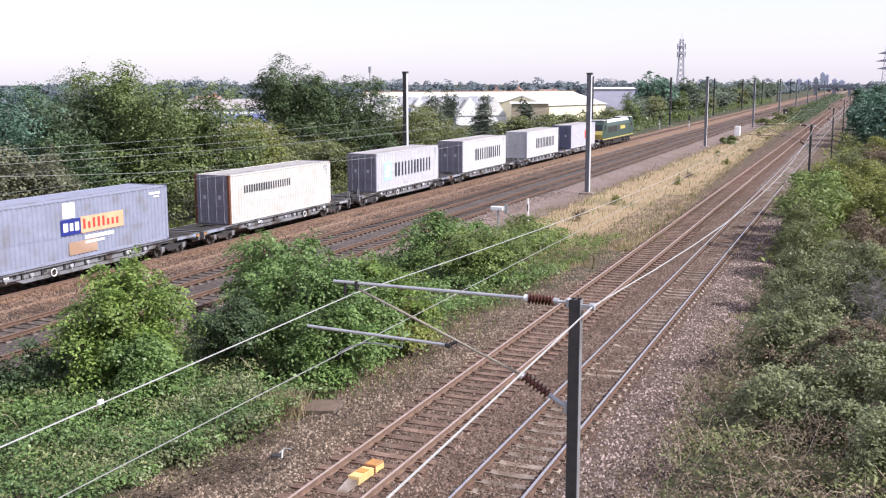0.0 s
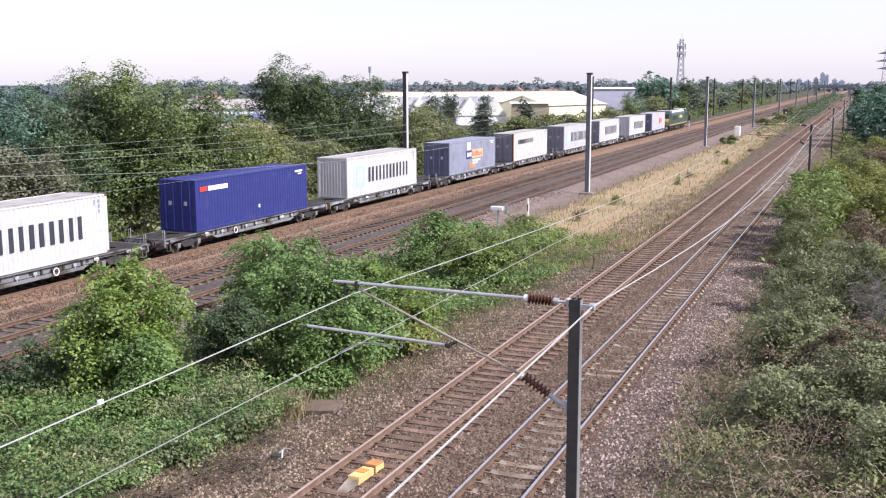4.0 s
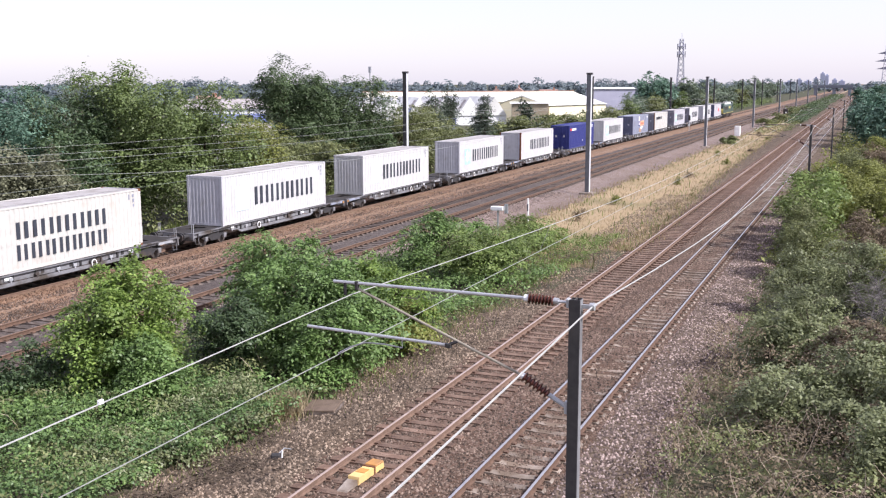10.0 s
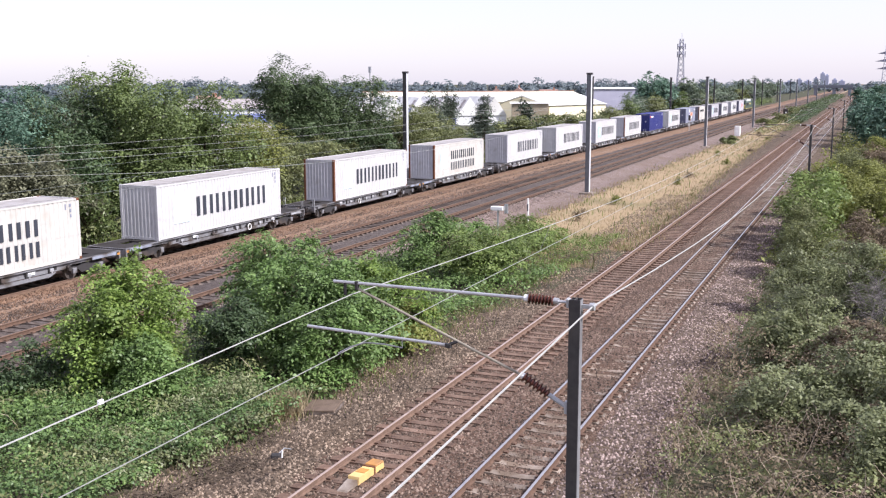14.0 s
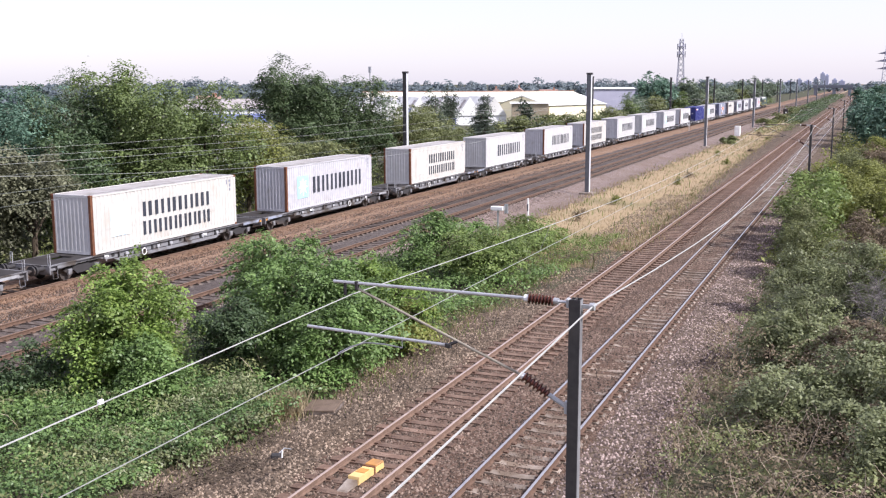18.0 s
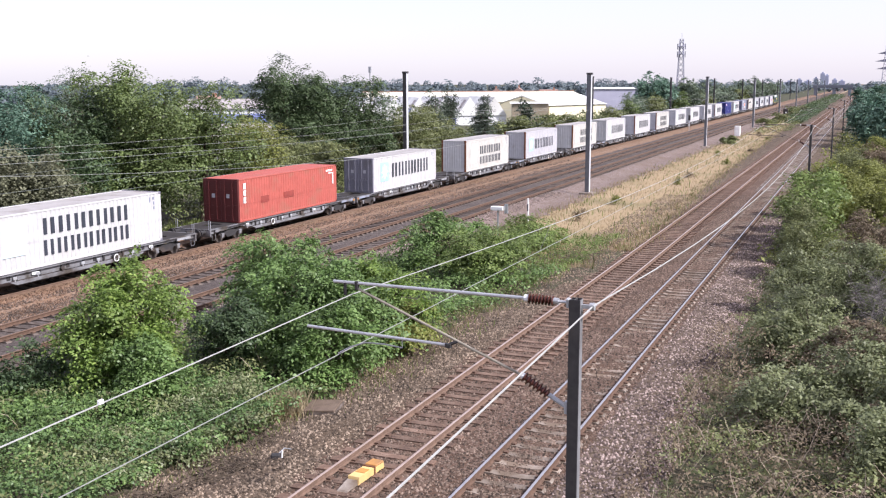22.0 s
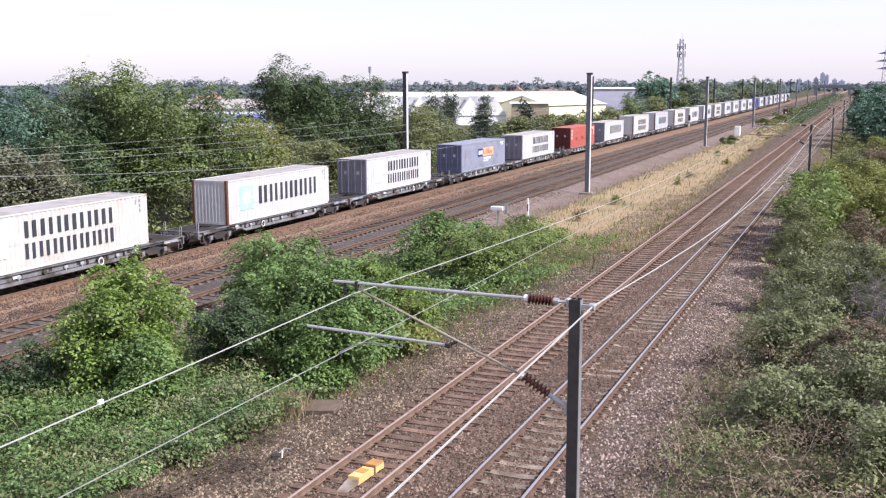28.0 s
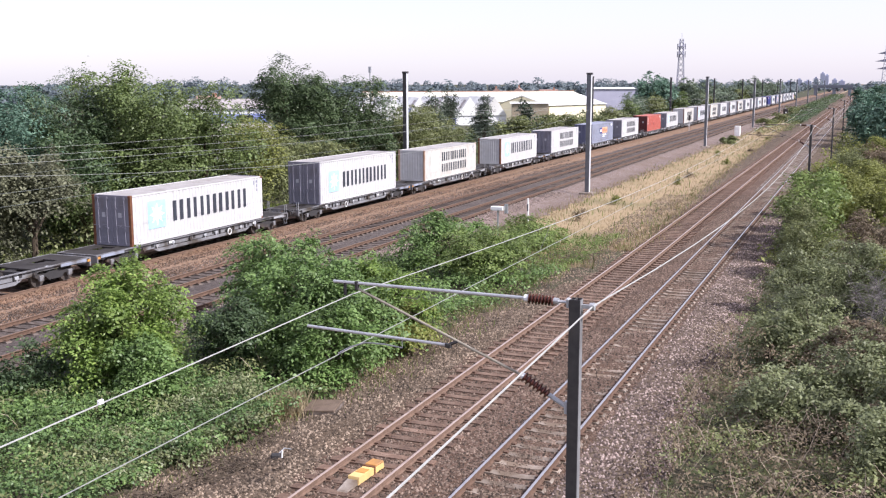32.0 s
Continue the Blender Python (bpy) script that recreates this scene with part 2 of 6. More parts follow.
BLUEGREY = paint("blue_grey_container_paint", (0.247, 0.265, 0.344), dirt=(0.200, 0.198, 0.233), dirt_at=0.6)
# Dark blue doors; also BLUEGREY darkened to put shade into its ends.
SLATE = paint("slate_blue_door_and_shade", (0.12, 0.125, 0.20), dirt=(0.09, 0.085, 0.11), dirt_at=0.6)
NAVY = paint("dark_blue_container_paint", (0.028, 0.035, 0.17), dirt=(0.06, 0.06, 0.14), dirt_at=0.7)
RED = paint("faded_red_container_paint", (0.42, 0.105, 0.085), dirt=(0.34, 0.12, 0.09), dirt_at=0.6)
# Red of the doors, darkened to hold the shade of that end.
MAROON = paint("dark_red_shaded_door", (0.096, 0.021, 0.021), dirt=(0.060, 0.024, 0.021))
RUST = surface("rusted_steel", (0.102, 0.038, 0.019), (0.192, 0.083, 0.045), 8, 0.9, bump=0.2)
INK = paint("dark_grey_marking", (0.035, 0.04, 0.055), 0.6, dirt=(0.08, 0.08, 0.09), dirt_at=0.75)
SKYBLUE = paint("pale_blue_marking", (0.35, 0.62, 0.75), 0.6, dirt=(0.55, 0.66, 0.70))
FADEDBLUE = paint("faded_pale_blue_marking", (0.56, 0.68, 0.74), 0.6, dirt=(0.62, 0.68, 0.70))
MARK_WHITE = paint("white_marking", (0.80, 0.80, 0.80), 0.6, dirt=(0.6, 0.6, 0.6))
MARK_BLUE = paint("deep_blue_marking", (0.02, 0.03, 0.20), 0.6)
MARK_ORANGE = paint("orange_marking", (0.70, 0.40, 0.24), 0.6, dirt=(0.62, 0.36, 0.22))
RUST_STAIN = paint("tan_rust_stain", (0.42, 0.29, 0.22), 0.8, dirt=(0.34, 0.22, 0.15), dirt_at=0.5)
COVER_ORANGE = paint("worn_orange_cover", (0.50, 0.24, 0.06), 0.7, dirt=(0.32, 0.17, 0.07), dirt_at=0.52)
RED_PATCH = paint("dark_red_repair_paint", (0.27, 0.055, 0.045), 0.6, dirt=(0.22, 0.06, 0.05))
MARK_RED = paint("red_marking", (0.60, 0.05, 0.04), 0.6)
STEEL = paint("dark_grey_wagon_steel", (0.036, 0.034, 0.036), 0.7, dirt=(0.075, 0.055, 0.045), dirt_at=0.58)
STEEL_LIGHT = paint("dusty_grey_wagon_steel", (0.20, 0.20, 0.215), 0.7, dirt=(0.07, 0.058, 0.05), dirt_at=0.55)
DECK = paint("worn_brown_wagon_deck", (0.036, 0.032, 0.032), 0.8, dirt=(0.019, 0.016, 0.015), dirt_at=0.55)
PANEL_BLUE = paint("pale_blue_grey_panel", (0.27, 0.30, 0.38), 0.6, dirt=(0.12, 0.11, 0.11), dirt_at=0.58)
WHEEL = paint("dark_wheel_steel", (0.06, 0.05, 0.045), 0.7)
LOCO_GREEN = paint("deep_green_locomotive_paint", (0.045, 0.075, 0.06), 0.45, dirt=(0.07, 0.085, 0.08))
LOCO_YELLOW = paint("warning_yellow_paint", (0.55, 0.46, 0.14), 0.45, dirt=(0.5, 0.38, 0.08))
LOCO_ROOF = paint("dusty_grey_roof", (0.52, 0.53, 0.52), 0.7)
GLASS_DARK = surface("dark_window_glass", (0.02, 0.025, 0.03), (0.03, 0.035, 0.04), 2, 0.08)
YELLOW_BOX = paint("yellow_cover_paint", (0.66, 0.46, 0.19), 0.6, dirt=(0.58, 0.40, 0.18), dirt_at=0.6)
RUSTBOARD = surface("brown_steel_hatch", (0.102, 0.072, 0.053), (0.162, 0.119, 0.089), 4, 0.85, bump=0.3)
ROOF_WHITE = surface("pale_sheet_roof", (0.62, 0.62, 0.60), (0.78, 0.78, 0.76), 0.4, 0.6, stain=(0.55, 0.54, 0.52), stain_at=0.6, stain_scale=0.1)
ROOF_CREAM = surface("cream_sheet_roof", (0.66, 0.63, 0.53), (0.76, 0.73, 0.62), 0.4, 0.6, stain=(0.58, 0.55, 0.47), stain_at=0.6, stain_scale=0.1)
WALL_CREAM = surface("cream_cladding", (0.72, 0.66, 0.46), (0.80, 0.74, 0.54), 0.4, 0.7)
WALL_WHITE = surface("white_cladding", (0.70, 0.71, 0.72), (0.80, 0.80, 0.81), 0.4, 0.7)
# Wall in shade; the shade is put into this brown.
WALL_BROWN_SHADE = surface("shade_brown_cladding", (0.30, 0.25, 0.18), (0.36, 0.30, 0.22), 0.4, 0.7)
WALL_BLUE = surface("blue_cladding", (0.18, 0.22, 0.48), (0.26, 0.30, 0.56), 0.4, 0.7)
WALL_LILAC = surface("pale_lilac_cladding", (0.36, 0.355, 0.46), (0.42, 0.415, 0.52), 0.4, 0.7)
ROOF_GREY = surface("grey_corrugated_roof", (0.30, 0.27, 0.27), (0.38, 0.345, 0.345), 0.5, 0.85, stain=(0.25, 0.225, 0.22), stain_scale=0.2)
ROOF_TILE = surface("orange_red_roof_tile", (0.28, 0.18, 0.16), (0.36, 0.24, 0.21), 0.9, 0.9)
BRICK = surface("red_brick_far", (0.30, 0.15, 0.10), (0.38, 0.20, 0.14), 0.8, 0.9)
RED_TRIM = surface("red_brown_trim", (0.20, 0.115, 0.085), (0.27, 0.155, 0.115), 1, 0.8)
# Steel of far masts, with distance haze put into its lilac-grey.
FAR_STEEL_HAZE = surface("haze_tinted_far_steel", (0.26, 0.26, 0.33), (0.32, 0.32, 0.39), 1, 0.7)
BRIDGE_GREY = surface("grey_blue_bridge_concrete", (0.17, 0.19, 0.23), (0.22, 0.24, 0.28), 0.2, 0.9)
# Concrete of the far town; its pale blue-grey holds the haze.
CONC_FAR_HAZE = surface("haze_tinted_far_concrete", (0.36, 0.38, 0.50), (0.44, 0.46, 0.58), 0.2, 0.9)

# ---------- mesh helpers ----------


class Shape:
    """Collects corners and faces of one part."""

    def __init__(self):
        self.v, self.f, self.mi = [], [], []

    def add(self, vs, fs, k=0):
        o = len(self.v)
        self.v += [tuple(q) for q in vs]
        self.f += [tuple(i + o for i in f) for f in fs]
        self.mi += [k] * len(fs)
        return self

    def box(self, x0, x1, y0, y1, z0, z1, c=0.0, k=0):
        if c <= 0:
            vs = [(x, y, z) for x in (x0, x1) for y in (y0, y1) for z in (z0, z1)]
            return self.add(vs, [(0, 1, 3, 2), (4, 6, 7, 5), (0, 4, 5, 1), (2, 3, 7, 6), (0, 2, 6, 4), (1, 5, 7, 3)], k)
        bm = bmesh.new()
        bmesh.ops.create_cube(bm, size=1.0)
        for q in bm.verts:
            q.co = Vector(((x0 + x1) / 2 + q.co.x * (x1 - x0), (y0 + y1) / 2 + q.co.y * (y1 - y0), (z0 + z1) / 2 + q.co.z * (z1 - z0)))
        bmesh.ops.bevel(bm, geom=list(bm.edges), offset=c, segments=1, affect="EDGES", profile=0.5)
        bm.verts.index_update()
        self.add([q.co for q in bm.verts], [[q.index for q in f.verts] for f in bm.faces], k)
        bm.free()
        return self

    def tube(self, pts, r, n=8, caps=True, k=0):
        """A round bar along pts; r is one radius or one for each point."""
        pts = [Vector(q) for q in pts]
        rs = r if isinstance(r, (list, tuple)) else [r] * len(pts)
        vs, fs = [], []
        for i, q in enumerate(pts):
            d = (pts[min(i + 1, len(pts) - 1)] - pts[max(i - 1, 0)]).normalized()
            u = d.orthogonal().normalized() if i == 0 else (u - d * u.dot(d)).normalized()
            w = d.cross(u)
            vs += [q + (u * math.cos(2 * math.pi * j / n) + w * math.sin(2 * math.pi * j / n)) * rs[i] for j in range(n)]
        for i in range(len(pts) - 1):
            fs += [(i * n + j, i * n + (j + 1) % n, (i + 1) * n + (j + 1) % n, (i + 1) * n + j) for j in range(n)]
        if caps:
            fs += [tuple(range(n))[::-1], tuple(range((len(pts) - 1) * n, len(pts) * n))]
        return self.add(vs, fs, k)

    def prism(self, profile, a, b, axis="y", k=0):
        """A closed profile drawn from a to b along an axis. The profile is in (x, z) for y, (y, z) for x, (x, y) for z."""
        n = len(profile)
        put = {"y": lambda q, t: (q[0], t, q[1]), "x": lambda q, t: (t, q[0], q[1]), "z": lambda q, t: (q[0], q[1], t)}[axis]
        vs = [put(q, a) for q in profile] + [put(q, b) for q in profile]
        fs = [(i, (i + 1) % n, n + (i + 1) % n, n + i) for i in range(n)] + [tuple(range(n))[::-1], tuple(range(n, 2 * n))]
        return self.add(vs, fs, k)

    def mesh(self, name, *mats):
        me = bpy.data.meshes.new(name)
        me.from_pydata(self.v, [], self.f)
        for m in mats:
            me.materials.append(m)
        if any(self.mi):
            me.polygons.foreach_set("material_index", self.mi)
        me.update()
        bm = bmesh.new()
        bm.from_mesh(me)
        bmesh.ops.recalc_face_normals(bm, faces=list(bm.faces))
        bm.to_mesh(me)
        bm.free()
        return me


def part(name, shape, material, parent=None, label="", m=None):
    """Links a shape, or a finished mesh, as one mesh object under a thing or a part."""
    mats = material if isinstance(material, (list, tuple)) else (material,)
    me = shape if isinstance(shape, bpy.types.Mesh) else shape.mesh(name, *mats)
    ob = new(name, me)
    ob.parent = parent
    if m is not None:
        ob.matrix_basis = m
    return tagged(ob, label)


def thing(name, m, label, category, group="", kind=""):
    ob = new(name)
    ob.empty_display_size = 0.2
    ob.matrix_basis = m
    return tagged(ob, label, category, group, kind)


def quads_mesh(name, verts, material):
    """verts: an array (n, 4, 3) of loose four-cornered faces."""
    n = len(verts)
    me = bpy.data.meshes.new(name)
    me.vertices.add(n * 4)
    me.vertices.foreach_set("co", verts.astype(np.float32).ravel())
    me.loops.add(n * 4)
    me.loops.foreach_set("vertex_index", np.arange(n * 4, dtype=np.int32))
    me.polygons.add(n)
    me.polygons.foreach_set("loop_start", np.arange(0, n * 4, 4, dtype=np.int32))
    me.materials.append(material)
    me.update(calc_edges=True)
    me.validate()
    return me


def leaves(points, size, rng, out=None, slim=0.55, droop=0.0):
    """Leaf-shaped faces round the points, turned at random and partly outwards."""
    n = len(points)
    nr = rng.normal(size=(n, 3))
    if out is not None:
        nr = nr * 0.42 + out * 1.0
    nr[:, 2] += 0.25
    nr /= np.linalg.norm(nr, axis=1)[:, None]
    u = np.cross(nr, rng.normal(size=(n, 3)))
    u[:, 2] -= droop
    u /= np.linalg.norm(u, axis=1)[:, None]
    v = np.cross(nr, u)
    s = size * rng.uniform(0.6, 1.35, size=(n, 1))
    u, v = u * s, v * s * slim
    bend = nr * s * 0.18
    return np.stack([points - u, points + v + bend, points + u, points - v + bend], axis=1)


def ground_z(x, y):
    """Height of the ground: two track beds, the hollow between, the cutting bank."""
    n = 0.12 * noise.noise((x * 0.35, y * 0.35, 0.0))
    if x > 60 or x < -80 or y < -120 or y > 600:
        n = 0.0
    pts = [(-60, -0.5), (-42, -0.45), (-38.5, -0.24), (-24.3, -0.21), (-23.2, -0.42), (-14.6, -0.45), (-13.2, -0.21), (-4.7, -0.21), (-3.6, -0.55), (-2, -0.4), (8, 0.9), (30, 1.4)]
    if x <= pts[0][0]:
        z = pts[0][1]
    elif x >= pts[-1][0]:
        z = pts[-1][1] if x < 60 else 1.4
    else:
        for (xa, za), (xb, zb) in zip(pts, pts[1:]):
            if xa <= x <= xb:
                z = za + (zb - za) * (x - xa) / (xb - xa)
                break
    if -11.4 < x < -9.95:
        z += 0.018
    if -8.25 < x < -6.45:
        z += 0.020 + 0.05 * noise.noise((x * 0.6, y * 0.7, 9.0))
    if -34.9 < x < -32.6:
        z += 0.10
    bed = -38 < x < -24.5 or -13.0 < x < -4.9
    return z + (n * 0.12 if bed else n)


# ---------- ground ----------


def steps(parts):
    out = []
    for a, b, n in parts:
        out += list(np.linspace(a, b, n, endpoint=False))
    return out


GX = steps([(-3500, -400, 8), (-400, -80, 16), (-80, -44, 24), (-44, 14, 210), (14, 60, 24), (60, 400, 12), (400, 3500, 8)]) + [3500.0]
GY = steps([(-3500, -400, 8), (-400, -20, 30), (-20, 12, 30), (12, 64, 170), (64, 150, 130), (150, 420, 100), (420, 900, 30), (900, 4500, 12)]) + [4500.0]


def ground_kind(x, y):
    w = 0.45 * noise.noise((x * 0.5, y * 0.5, 3.0)) + 0.25 * noise.noise((x * 1.7, y * 1.7, 5.0))
    left = np.interp(y, [0, 18, 24, 38, 45, 52, 66, 92, 146, 326, 600], [-15.5, -15.4, -15.0, -14.7, -12.6, -11.9, -12.0, -13.0, -14.4, -17.5, -20])
    edge = np.interp(y, [0, 50, 60, 90, 150, 300, 600], [-24.2, -24.0, -21.4, -21.3, -20.9, -20.0, -22])
    if left + w < x < -4.0 + w:
        return 1 if -12.1 + 0.4 * w < x < -6.1 + 0.4 * w else 0
    if -37.9 + w < x < edge + w:
        if x < -31.9 + w:
            return 2
        if x < -24.9 + 0.6 * w:
            return 3
        return 4
    if edge - 1 < x < left + 1 and y > 56 + 5 * w:
        return 6
    return 5


gv, gf, gm = [], [], []
for y in GY:
    for x in GX:
        gv.append((x, y, ground_z(x, y)))
nx = len(GX)
for j in range(len(GY) - 1):
    for i in range(nx - 1):
        gf.append((j * nx + i, j * nx + i + 1, (j + 1) * nx + i + 1, (j + 1) * nx + i))
        gm.append(ground_kind((GX[i] + GX[i + 1]) / 2, (GY[j] + GY[j + 1]) / 2))
ground_me = bpy.data.meshes.new("ground")
ground_me.from_pydata(gv, [], gf)
for m in (BALLAST, BALLAST_FOUR_FOOT, BALLAST_ORANGE, BALLAST_DARK, BALLAST_PALE, EARTH, DRY_EARTH):
    ground_me.materials.append(m)
ground_me.polygons.foreach_set("material_index", gm)
ground_me.polygons.foreach_set("use_smooth", [True] * len(gf))
ground_me.update()
tagged(new("ground", ground_me), "level railway land of stone ballast, earth and dry grass", "ground", kind="structure")


def scatter_stones(name, x0, x1, y0, y1, n, size, seed, label, material):
    """Loose stones lying on the bed, small lumps half sunk in it."""
    rng = np.random.default_rng(seed)
    x = rng.uniform(x0, x1, n)
    y = y0 + (y1 - y0) * rng.uniform(0, 1, n) ** 1.8
    z = np.array([ground_z(a, b) for a, b in zip(x, y)]) + size * 0.25
    c = np.stack([x, y, z], 1)
    s = size * rng.uniform(0.5, 1.25, (n, 1, 1)) * rng.uniform(0.7, 1.2, (n, 1, 3))
    lump = np.array([(1, 0, -0.3), (0, 1, -0.3), (-1, 0, -0.3), (0, -1, -0.3), (0, 0, 0.8)])
    v = lump[None] * s
    a = rng.uniform(0, 6.28, n)
    ca, sa = np.cos(a)[:, None], np.sin(a)[:, None]
    vx, vy = v[:, :, 0] * ca - v[:, :, 1] * sa, v[:, :, 0] * sa + v[:, :, 1] * ca
    v = np.stack([vx, vy, v[:, :, 2] + rng.normal(0, 0.25, (n, 5)) * size * 0.6], 2) + c[:, None]
    tri = np.array([(0, 1, 4), (1, 2, 4), (2, 3, 4), (3, 0, 4)])
    f = (np.arange(n)[:, None, None] * 5 + tri[None]).reshape(-1)
    me = bpy.data.meshes.new(name)
    me.vertices.add(n * 5)
    me.vertices.foreach_set("co", v.astype(np.float32).ravel())
    me.loops.add(len(f))
    me.loops.foreach_set("vertex_index", f.astype(np.int32))
    me.polygons.add(n * 4)
    me.polygons.foreach_set("loop_start", np.arange(0, n * 12, 3, dtype=np.int32))
    me.materials.append(material)
    me.update(calc_edges=True)
    tagged(new(name, me), label, "stones", kind="stuff")


scatter_stones("ballast_stones", -15.7, -11.9, 14, 88, 32000, 0.045, 11, "loose grey and pink crushed stone beside the rusty track", STONE_PIECES)
scatter_stones("ballast_stones", -11.9, -6.2, 14, 88, 46000, 0.042, 13, "loose brown crushed stone between the rails", STONE_BROWN)
scatter_stones("ballast_stones", -6.2, -4.0, 14, 88, 22000, 0.045, 14, "loose pale pink crushed stone on the shoulder", STONE_PINK)
scatter_stones("ballast_stones", -34.2, -31.0, 26, 95, 12000, 0.055, 12, "loose rust-brown crushed stone beside the train", STONE_RUST)
scatter_stones("ballast_stones", -33.4, -30.9, 26, 120, 14000, 0.055, 16, "loose brown crushed stone between train and tracks", STONE_BROWN)
scatter_stones("ballast_stones", -25.2, -23.6, 24, 85, 7000, 0.05, 15, "loose pink crushed stone beside the far tracks", STONE_PINK)

# ---------- tracks ----------
RAIL_PROFILE = [(-0.065, -0.159), (0.065, -0.159), (0.065, -0.148), (0.012, -0.128), (0.010, -0.045), (0.036, -0.034), (0.036, -0.006), (0.028, 0.0), (-0.028, 0.0), (-0.036, -0.006), (-0.036, -0.034), (-0.010, -0.045), (-0.012, -0.128), (-0.065, -0.148)]


def rail_mesh(name, y0, y1, side, top):
    s = Shape()
    n = len(RAIL_PROFILE)
    vs = [(q[0], y0, q[1]) for q in RAIL_PROFILE] + [(q[0], y1, q[1]) for q in RAIL_PROFILE]
    s.add(vs, [(i, (i + 1) % n, n + (i + 1) % n, n + i) for i in range(n)])
    s.mi = [1 if i in (6, 7, 8) else 0 for i in range(n)]
    return s.mesh(name, side, top)


def sleeper_mesh(name, material, half=1.27, wid=0.13):
    s = Shape()
    prof = [(-half, -0.30), (half, -0.30), (half, -0.235), (1.02, -0.215), (0.95, -0.160), (0.55, -0.160), (0.35, -0.185), (-0.35, -0.185), (-0.55, -0.160), (-0.95, -0.160), (-1.02, -0.215), (-half, -0.235)]
    if material is SLEEPER_WOOD:
        prof = [(-half, -0.30), (half, -0.30), (half, -0.172), (half - 0.02, -0.16), (-half + 0.02, -0.16), (-half, -0.172)]
    s.prism(prof, -wid, wid, "y")
    return s.mesh(name, material)


def track(cx, y0, y1, pieces, side, top, wood, label, gap=0.65, far=420):
    base = thing("railway_track", pose(cx, 0, 0), label, "track", kind="structure")
    rm = rail_mesh("rail", y0, y1, side, top)
    for x in (-0.7525, 0.7525):
        part("rail", rm, None, base, m=pose(x, 0, 0))
    sm = sleeper_mesh("sleeper", {0: SLEEPER_CONC, 1: SLEEPER_WOOD, 2: SLEEPER_DARK}[wood])
    rng = random.Random(int(abs(cx) * 10))
    a, b = pieces
    y = y0 + 1
    rest, seats = Shape(), Shape()
    while y < min(y1, far):
        if a <= y <= b:
            part("sleeper", sm, None, base, m=pose(rng.uniform(-0.03, 0.03), y, rng.uniform(-0.006, 0.004), 0, 0, rng.uniform(-0.8, 0.8)))
            for x in (-0.7525, 0.7525):
                for d in (-0.125, 0.125):
                    seats.box(x + d - 0.055, x + d + 0.055, y - 0.08, y + 0.08, -0.162, -0.115)
        elif y > -25:
            rest.box(-1.27, 1.27, y - 0.13, y + 0.13, -0.30, -0.165)
        y += gap
    r = part("sleepers_farther_along", rest, {0: SLEEPER_CONC, 1: SLEEPER_WOOD, 2: SLEEPER_DARK}[wood], base)
    tagged(r, kind="stuff")
    r = part("rail_fastenings", seats, RAIL_SIDE, base, "rusty cast rail chairs")
    tagged(r, kind="stuff")
    return base


T1, T2, TA, TB, TT = -10.68, -7.36, -29.5, -26.0, -35.2
track(T1, -60, 1500, (15, 92), RAIL_RUST, RAIL_DULL, 1, "rusty rails on brown timber sleepers in stone ballast")
track(T2, -60, 1500, (15, 92), RAIL_SIDE, RAIL_BRIGHT, 0, "polished rails on pale half-buried concrete sleepers")
track(TA, -60, 1500, (24, 96), RAIL_SIDE, RAIL_RUST, 2, "brown rails on dark sleepers in dark ballast")
track(TB, -60, 1500, (20, 86), RAIL_SIDE, RAIL_RUST, 2, "brown rails on grey sleepers beside pale pink ballast")
track(TT, -500, 1500, (22, 60), RAIL_RUST, RAIL_RUST, 2, "rails on rust-stained ballast carrying the goods train")

# ---------- overhead line ----------


def sagging(a, b, sag, n=14):
    a, b = Vector(a), Vector(b)
    return [a.lerp(b, i / n) - Vector((0, 0, 4 * sag * (i / n) * (1 - i / n))) for i in range(n + 1)]


def wire(name, pts, r, material, label, n=5):
    return tagged(part(name, Shape().tube(pts, r, n), material), label, "overhead wire", "overhead wires")


def h_section(x, y, z0, z1, w, d, t, k=0):
    """Upright steel H-section, flanges across x."""
    prof = [(-w / 2, -d / 2), (w / 2, -d / 2), (w / 2, -d / 2 + t), (t / 2, -d / 2 + t), (t / 2, d / 2 - t), (w / 2, d / 2 - t), (w / 2, d / 2), (-w / 2, d / 2), (-w / 2, d / 2 - t), (-t / 2, d / 2 - t), (-t / 2, -d / 2 + t), (-w / 2, -d / 2 + t)]
    return Shape().prism([(x + q[0], y + q[1]) for q in prof], z0, z1, "z")


def insulator(a, b, parent, sheds=7, r=0.085):
    a, b = Vector(a), Vector(b)
    pts, rs = [a], [0.035]
    for i in range(sheds):
        for t, k in ((0.15, 0.45), (0.4, 1.0), (0.6, 1.0), (0.85, 0.45)):
            pts.append(a.lerp(b, (i + t) / sheds))
            rs.append(r * k)
    pts.append(b)
    rs.append(0.035)
    part("insulator", Shape().tube(pts, rs, 12), INSULATOR, parent, "ribbed brown porcelain insulator")


MX, MY = -3.5, 13.2


